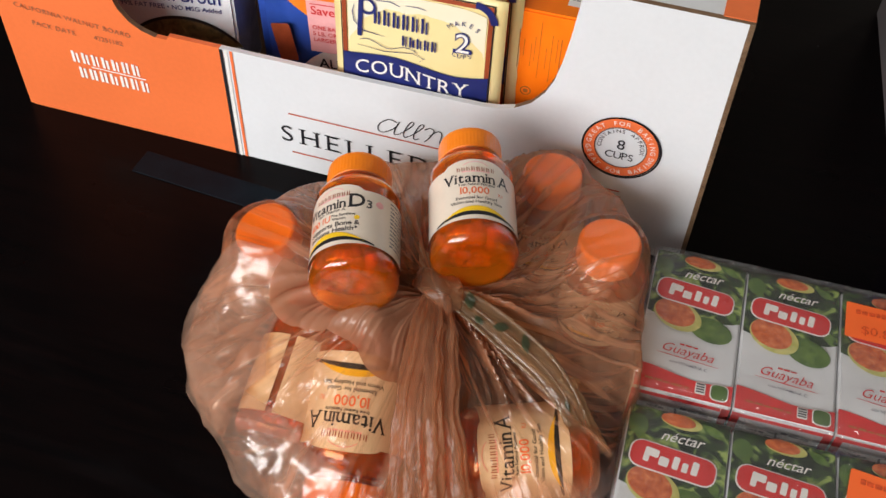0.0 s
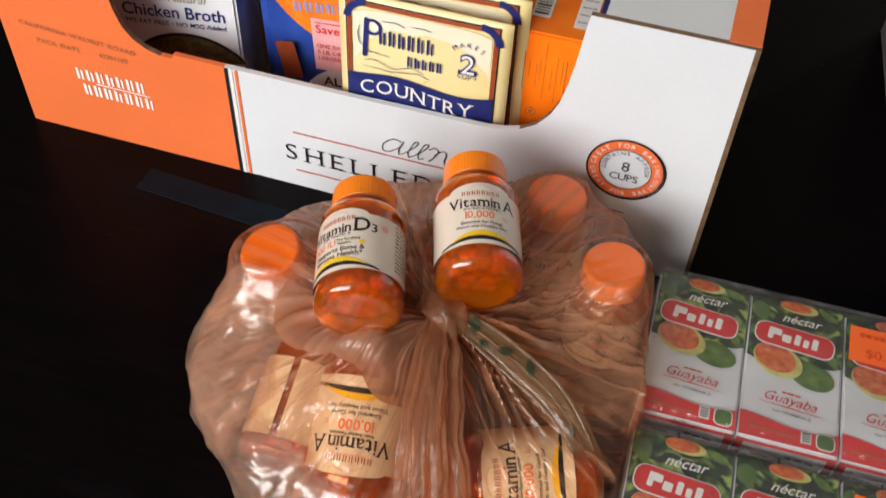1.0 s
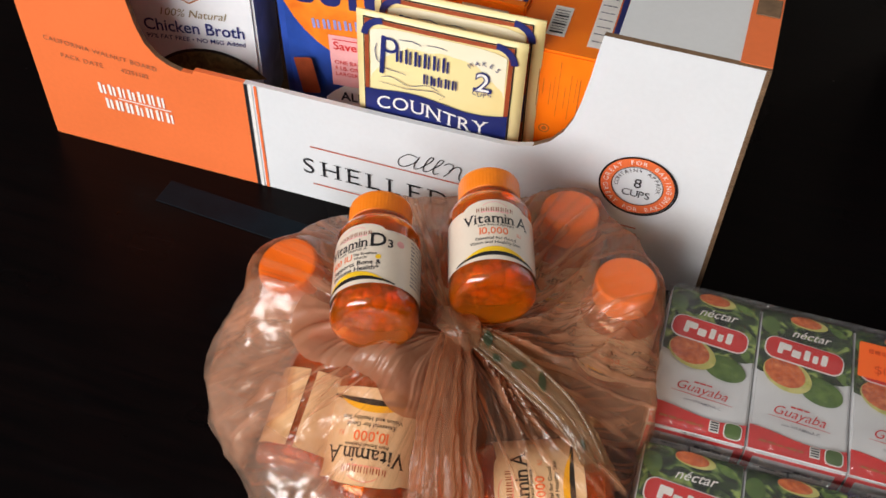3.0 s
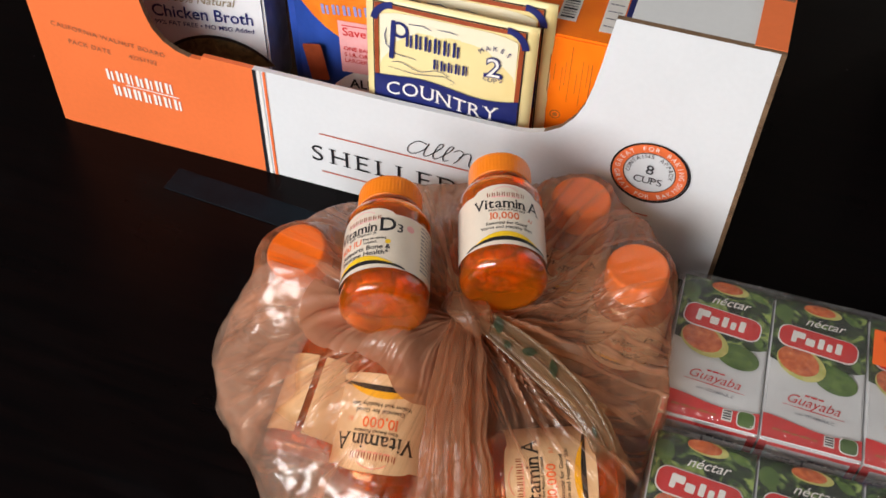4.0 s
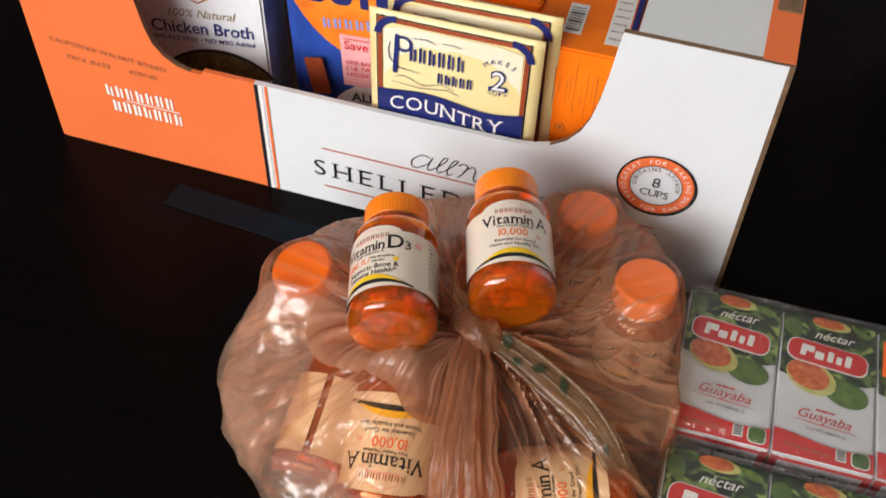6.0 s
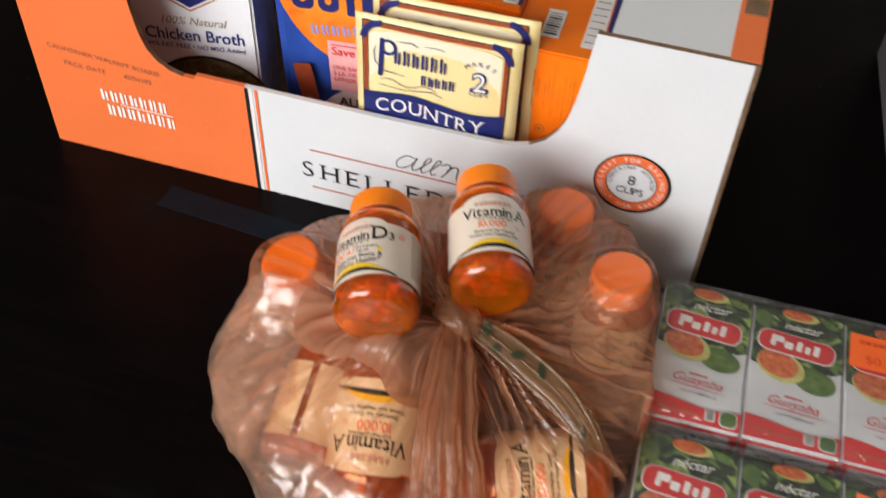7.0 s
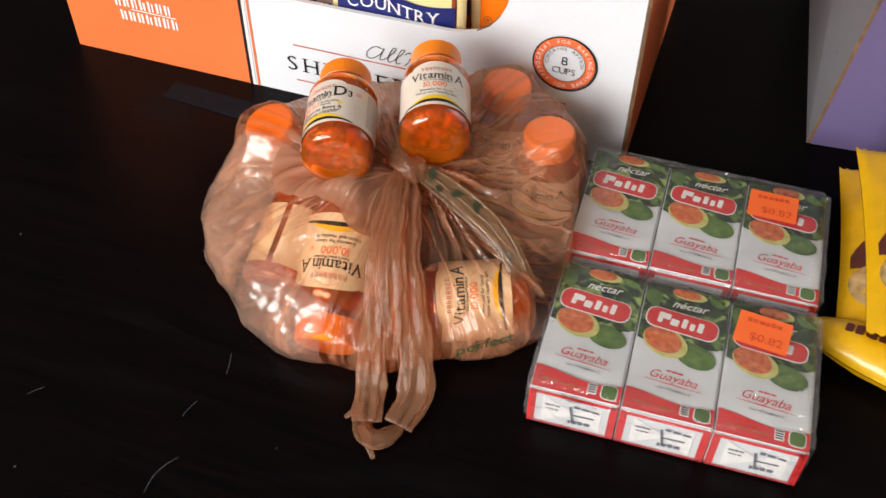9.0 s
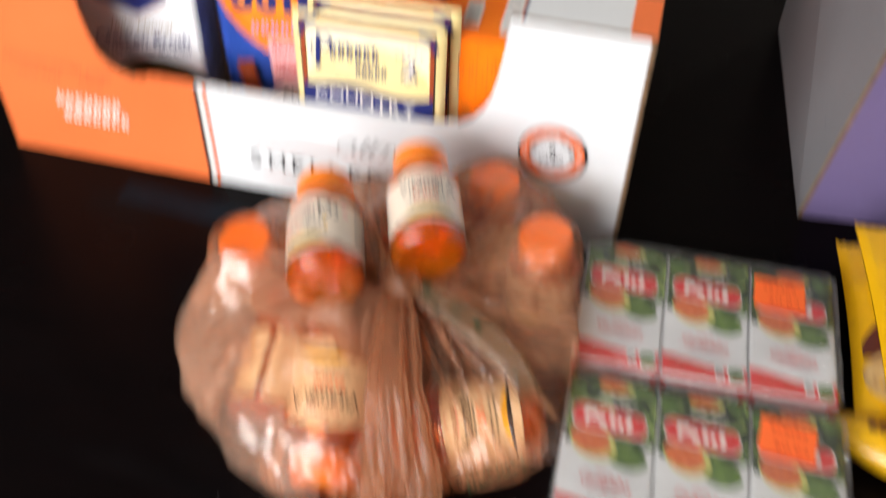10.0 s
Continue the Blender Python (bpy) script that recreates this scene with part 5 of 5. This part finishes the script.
def juice_carton(parent, x):
    bm = box_bm((x - CW / 2 + 0.0004, -CL / 2, 0.0006), (x + CW / 2 - 0.0004, CL / 2, CH), 0.0016, 2)
    bmesh.ops.subdivide_edges(bm, edges=[e for e in bm.edges if e.calc_length() > 0.03], cuts=3, use_grid_fill=True)
    for v in bm.verts:
        if v.co.z > 0.03:
            v.co.z += 0.0007 * math.sin(v.co.y * 70 + x * 40)
    c = part("juice_carton", bm, CARTON_WHITE, parent, "small white juice carton with guava picture")
    top = lambda k: (lambda u, v: (x + u, v, CH + 0.0006 + 0.0003 * k + 0.0007 * math.sin(v * 70 + x * 40)))
    g = CW / 2 - 0.0010

    def strips(shape_lo, shape_hi, u0, u1, nu, nv):
        v, f = [], []
        for j in range(nv + 1):
            for i in range(nu + 1):
                u = u0 + (u1 - u0) * i / nu
                lo, hi = shape_lo(u), shape_hi(u)
                v.append((u, lo + (hi - lo) * j / nv))
        for j in range(nv):
            for i in range(nu):
                a = j * (nu + 1) + i
                f.append([a, a + 1, a + nu + 2, a + nu + 1])
        return v, f

    ink("leaf_print", [strips(lambda u: 0.0015 + 0.010 * max(0, abs(u) / g - 0.55) ** 1.5 + (0.004 if u > 0 else 0), lambda u: CL / 2 - 0.0006, -g, g, 16, 8)], top(0), FOLIAGE, c, "dark green leaf print")
    def leaf(cx, cy, ln, wd, rot):
        cs, sn = math.cos(radians(rot)), math.sin(radians(rot))
        pts = [(ln * (k / 8 - 0.5), wd * math.sin(math.pi * k / 8) ** 1.2 * sg) for sg, ks in ((-1, range(9)), (1, range(7, 0, -1))) for k in ks]
        return poly([(cx + a * cs - b * sn, cy + a * sn + b * cs) for a, b in pts])

    for k, (cx, cy, ln, wd, rot, mt) in enumerate(((-0.020, 0.0500, 0.014, 0.0028, 25, LEAF_DARK), (0.020, 0.0490, 0.015, 0.0030, -30, LEAF_LIGHT), (0.0215, 0.0400, 0.014, 0.0026, 12, LEAF_DARK), (-0.0215, 0.0365, 0.013, 0.0026, -50, LEAF_LIGHT), (0.0235, 0.0130, 0.013, 0.0030, -70, LEAF_LIGHT), (-0.0235, 0.0110, 0.011, 0.0026, 60, LEAF_DARK), (0.0190, 0.0085, 0.014, 0.0026, -15, LEAF_DARK), (0.010, 0.0520, 0.011, 0.0022, 35, LEAF_DARK))):
        ink("leaf_print", [leaf(cx, cy, ln, wd, rot)], top(0.5 + 0.05 * k), mt, c)
    for q in (ellipse(0.0115, -0.002, 0.0140, 0.0098, -15), ellipse(-0.0235, 0.043, 0.0058, 0.0072, 10)):
        ink("fruit_print", [q], top(1), GUAVA_SKIN, c, "whole green guava")
    ink("fruit_print", [ellipse(0.0130, -0.0035, 0.0085, 0.0050, -20)], top(1.5), LEAF_LIGHT, c)
    for q in (ellipse(0.001, 0.0505, 0.0122, 0.0050, -3), ellipse(-0.0100, 0.0045, 0.0160, 0.0118, -22)):
        ink("fruit_print", [q], top(2), GUAVA_RIM, c)
    for q in (ellipse(-0.001, 0.0509, 0.0102, 0.0043, -3), ellipse(-0.0118, 0.0058, 0.0134, 0.0100, -22)):
        ink("fruit_print", [q], top(3), GUAVA_FLESH, c, "orange guava flesh")
    lx, ly, lr = -0.0010, 0.0225, -5
    ink("brand_badge", [rrect(lx, ly, 0.0505, 0.0185, 0.0070, lr)], top(4), INK_WHITE, c)
    ink("brand_badge", [rrect(lx, ly, 0.0488, 0.0168, 0.0064, lr)], top(5), INK_SCARLET, c, "red rounded brand badge")
    cs, sn = math.cos(radians(lr)), math.sin(radians(lr))
    mark = []
    for px, w, h, oy in ((-0.0150, 0.0034, 0.0096, 0.0002), (-0.0112, 0.0056, 0.0052, 0.0022), (-0.0050, 0.0056, 0.0060, -0.0014), (0.0018, 0.0036, 0.0084, 0.0), (0.0072, 0.0034, 0.0062, -0.0012), (0.0128, 0.0038, 0.0088, 0.0002)):
        mark.append(rrect(lx + px * cs - oy * sn, ly + px * sn + oy * cs, w, h, 0.0010, lr - 3))
    ink("brand_mark", mark, top(6), INK_WHITE, c)
    ink("lettering", [words("n\u00e9ctar", 0.002, 0.0355, 0.0068, shear=0.4, bold=0.006)], top(6), INK_WHITE, c)
    ink("lettering", [words("Guayaba", -0.001, -0.0265, 0.0070, shear=0.35, bold=-0.004, wide=0.98, rot=-4)] + bars(0, -0.0185, 0.012, 0.0014, -3, 3, 3) + [line([(-0.019, -0.0275), (0, -0.0290), (0.019, -0.0303)], 0.0007)], top(1), INK_SCARLET, c, "red slanted script")
    ink("lettering", [words("con VITAMINA C", 0.001, -0.0345, 0.0023, bold=0.008, rot=-4)], top(1), GREY_INK, c)
    ink("red_wave", [strips(lambda u: -CL / 2 + 0.0008, lambda u: -0.0405 - 0.0028 * math.sin((u + 0.010) * 75), -g, g, 18, 2)], top(0), INK_SCARLET, c)
    ink("small_print", bars(-0.010, -0.0488, 0.028, 0.0016, -3, 9, 5), top(1), INK_GOLD, c)
    ink("seal", [rrect(0.0102, -0.0478, 0.0062, 0.0082, 0.0008)], top(1), INK_WHITE, c)
    ink("seal", [rrect(0.0102, -0.0478 + 0.0018 * k, 0.0048, 0.0009) for k in (-1.4, -0.4, 0.6, 1.6)], top(2), INK_BLACK, c)
    ink("green_panel", [rrect(0.0215, -0.0480, 0.0112, 0.0118, 0.0035)], top(1), INK_WHITE, c)
    ink("green_panel", [rrect(0.0215, -0.0480, 0.0098, 0.0104, 0.0030)], top(2), GUAVA_SKIN, c)
    end = lambda k: (lambda u, v: (x + u, -CL / 2 - 0.0003 - 0.0003 * k, v))
    ink("end_border", [rrect(-CW / 2 + 0.0032, CH / 2, 0.0050, CH - 0.003), rrect(CW / 2 - 0.0032, CH / 2, 0.0050, CH - 0.003), rrect(0, 0.0028, CW - 0.004, 0.0026), rrect(0, CH - 0.0035, CW - 0.004, 0.0034)], end(0), INK_SCARLET, c)
    ink("end_flap", [poly([(-0.020, 0.0055), (0.004, 0.0205), (-0.020, 0.0345)]), poly([(0.020, 0.0055), (-0.002, 0.0205), (0.020, 0.0345)])], end(1), INK_WHITE, c)
    ink("small_print", bars(0.010, 0.029, 0.018, 0.0028, -3, 13, 3) + bars(0.006, 0.012, 0.016, 0.0040, 4, 14, 4) + [rrect(0.0005, 0.019, 0.0016, 0.019, 0, 10), rrect(0.008, 0.020, 0.015, 0.0018, 0, 3)] + bars(-0.013, 0.026, 0.011, 0.0022, 0, 15, 3) + bars(-0.013, 0.0215, 0.009, 0.0016, 0, 16, 3), end(2), GREY_INK, c)
    return c


def juice_pack(m, label):
    ob = thing("juice_pack", m, label, "juice pack", "juice packs")
    for i in (-1, 0, 1):
        juice_carton(ob, i * CW)
    # loose shrink film
    w, l, h = 1.5 * CW + 0.0014, CL / 2 + 0.0018, CH + 0.0036
    bm = box_bm((-w, -l, 0.0002), (w, l, h), 0.004, 3)
    bmesh.ops.subdivide_edges(bm, edges=[e for e in bm.edges if e.calc_length() > 0.02], cuts=14, use_grid_fill=True)
    for v in bm.verts:
        q = noise.ridged_multi_fractal(v.co * 45 + Vector((3, 1, 7)), 0.9, 2.1, 3, 1.0, 2.0) - 1.0
        e = 1.0 if abs(v.co.x) > w - 0.003 else 0.25
        v.co += Vector((math.copysign(0.0016 * e * q, v.co.x), math.copysign(0.0005 * q, v.co.y), 0.0006 * q if v.co.z > 0.02 else 0))
        v.co.z = max(v.co.z, 0.0003)
        if v.co.z > 0.03:
            v.co.z = max(v.co.z, CH + 0.0031)
    part("shrink_film", bm, WRAP, ob, "clear crinkled shrink film", True)
    return ob


def sticker(pack, u, v, rot):
    z = CH + 0.0052
    c, s = math.cos(radians(rot)), math.sin(radians(rot))
    P = lambda k: (lambda a, b: (u + a * c - b * s, v + a * s + b * c, z + 0.0003 * k))
    st = ink("price_sticker", [rrect(0, 0, 0.0365, 0.0285, 0.0012)], P(0), STICKER, pack, "bright orange price sticker")
    ink("store_mark", bars(-0.0005, 0.0080, 0.024, 0.0040, 2, 17, 6), P(1), STICKER_INK, st)
    ink("lettering", [words("$0.82", 0.003, -0.0095, 0.0068, wide=1.1)], P(1), STICKER_INK, st)


pack1 = juice_pack(pose(0.5945, -0.0842, 0, 0, 0, 1.6), "three guava juice cartons in clear shrink film lying beside the box")
pack2 = juice_pack(pose(0.5998, -0.2092, 0, 0, 0, 2.0), "guava juice cartons in clear shrink film with a price sticker")
sticker(pack1, 0.0505, 0.0290, -1.5)
sticker(pack2, 0.0530, 0.0290, -7)


# ---- yellow bags of baking morsels ----
def morsel_bag(m, L, W, H, seed, label, crosswise=False):
    """A pillow bag, its length along y, with crimped zigzag ends."""
    ob = thing("morsel_bag", m, label, "snack bag", "morsel bags")
    nx, ny = 30, 44
    top, bot = [], []
    bm = bmesh.new()

    def height(a, b):
        e = max(0, math.sin(math.pi * b)) ** 0.35 * max(0, math.sin(math.pi * a)) ** 0.5
        return H / 2 * e

    def place(a, b, side):
        x = (a - 0.5) * W * (1 - 0.06 * math.sin(math.pi * b))
        y = (b - 0.5) * L
        if crosswise:
            x *= 1 - 0.62 * b ** 5
        q = noise.noise(Vector((x * 40 + seed, y * 40, side)))
        r = noise.noise(Vector((x * 110 + seed, y * 110, side + 4)))
        hh = height(a, b) * (1 + 0.20 * q + 0.09 * r)
        return Vector((x, y + (0.0012 * (-1) ** int(round(a * nx)) if b in (0, 1) else 0), H / 2 + side * (hh + 0.0004)))

    for side, g in ((1, top), (-1, bot)):
        for j in range(ny + 1):
            g.append([bm.verts.new(place(i / nx, j / ny, side)) for i in range(nx + 1)])
        for j in range(ny):
            for i in range(nx):
                bm.faces.new((g[j][i], g[j][i + 1], g[j + 1][i + 1], g[j + 1][i]))
    bmesh.ops.remove_doubles(bm, verts=bm.verts, dist=0.0003)
    bmesh.ops.recalc_face_normals(bm, faces=bm.faces)
    part("wrapper", bm, BAG_YELLOW, ob, "glossy yellow film", True)
    def fine(u, v, k):
        p = place(0.5 + u / W, 0.5 + v / L, 1)
        return (u, v, p.z + 0.0007 + 0.0003 * k)
    on = lambda k: (lambda u, v: fine(u, v, k))
    if crosswise:
        ink("brand_mark", bars(0.003, 0.040, 0.044, 0.011, -90, seed + 2, 6), on(1), COCOA, ob, "dark brown brand mark")
        ink("small_print", bars(W * 0.10, -0.020, 0.05, 0.006, -90, seed, 5), on(1), COCOA, ob)
        return ob
    ink("brown_panel", [band(-W * 0.42, W * 0.42, lambda u: -0.028, lambda u: -0.028 + 0.038 * (1 - (u / (W * 0.46)) ** 4), 24)], on(0), COCOA, ob, "cocoa brown panel")
    cook = []
    for cx, cy, r in ((-W * 0.22, -0.045, 0.021), (W * 0.10, -0.040, 0.022), (W * 0.26, -0.052, 0.018), (-W * 0.02, -0.058, 0.017)):
        v, f = ring(cx, cy, 0.0002, r, 22)
        cook.append((v, f))
    for k, q in enumerate(cook):
        ink("cookie_print", [q], on(1 + k * 0.5), COOKIE, ob)
    ink("small_print", bars(-W * 0.05, -0.014, W * 0.4, 0.0055, -4, seed, 4), on(1), INK_WHITE, ob)
    ink("tag", [rrect(-W * 0.20, -0.077, 0.013, 0.010, 0.001)], on(1), INK_WHITE, ob)
    ink("tag", bars(-W * 0.20, -0.077, 0.009, 0.005, 0, 5, 3), on(2), INK_BLACK, ob)
    ink("brand_mark", bars(0.0, 0.045, W * 0.5, 0.012, 0, seed + 2, 6), on(1), COCOA, ob)
    return ob


morsel_bag(pose(0.748, -0.050, 0.000, 0, 0, 3), 0.185, 0.098, 0.034, 3, "yellow bag of baking morsels with a cookie picture on the table")
morsel_bag(pose(0.760, -0.054, 0.024, 1, 5, 6), 0.188, 0.105, 0.032, 6, "yellow bag of baking morsels leaning on another one")
morsel_bag(pose(0.768, -0.157, 0.001, 0, 0, 77), 0.165, 0.054, 0.034, 9, "yellow bag of baking morsels lying crosswise in front of the others", True)
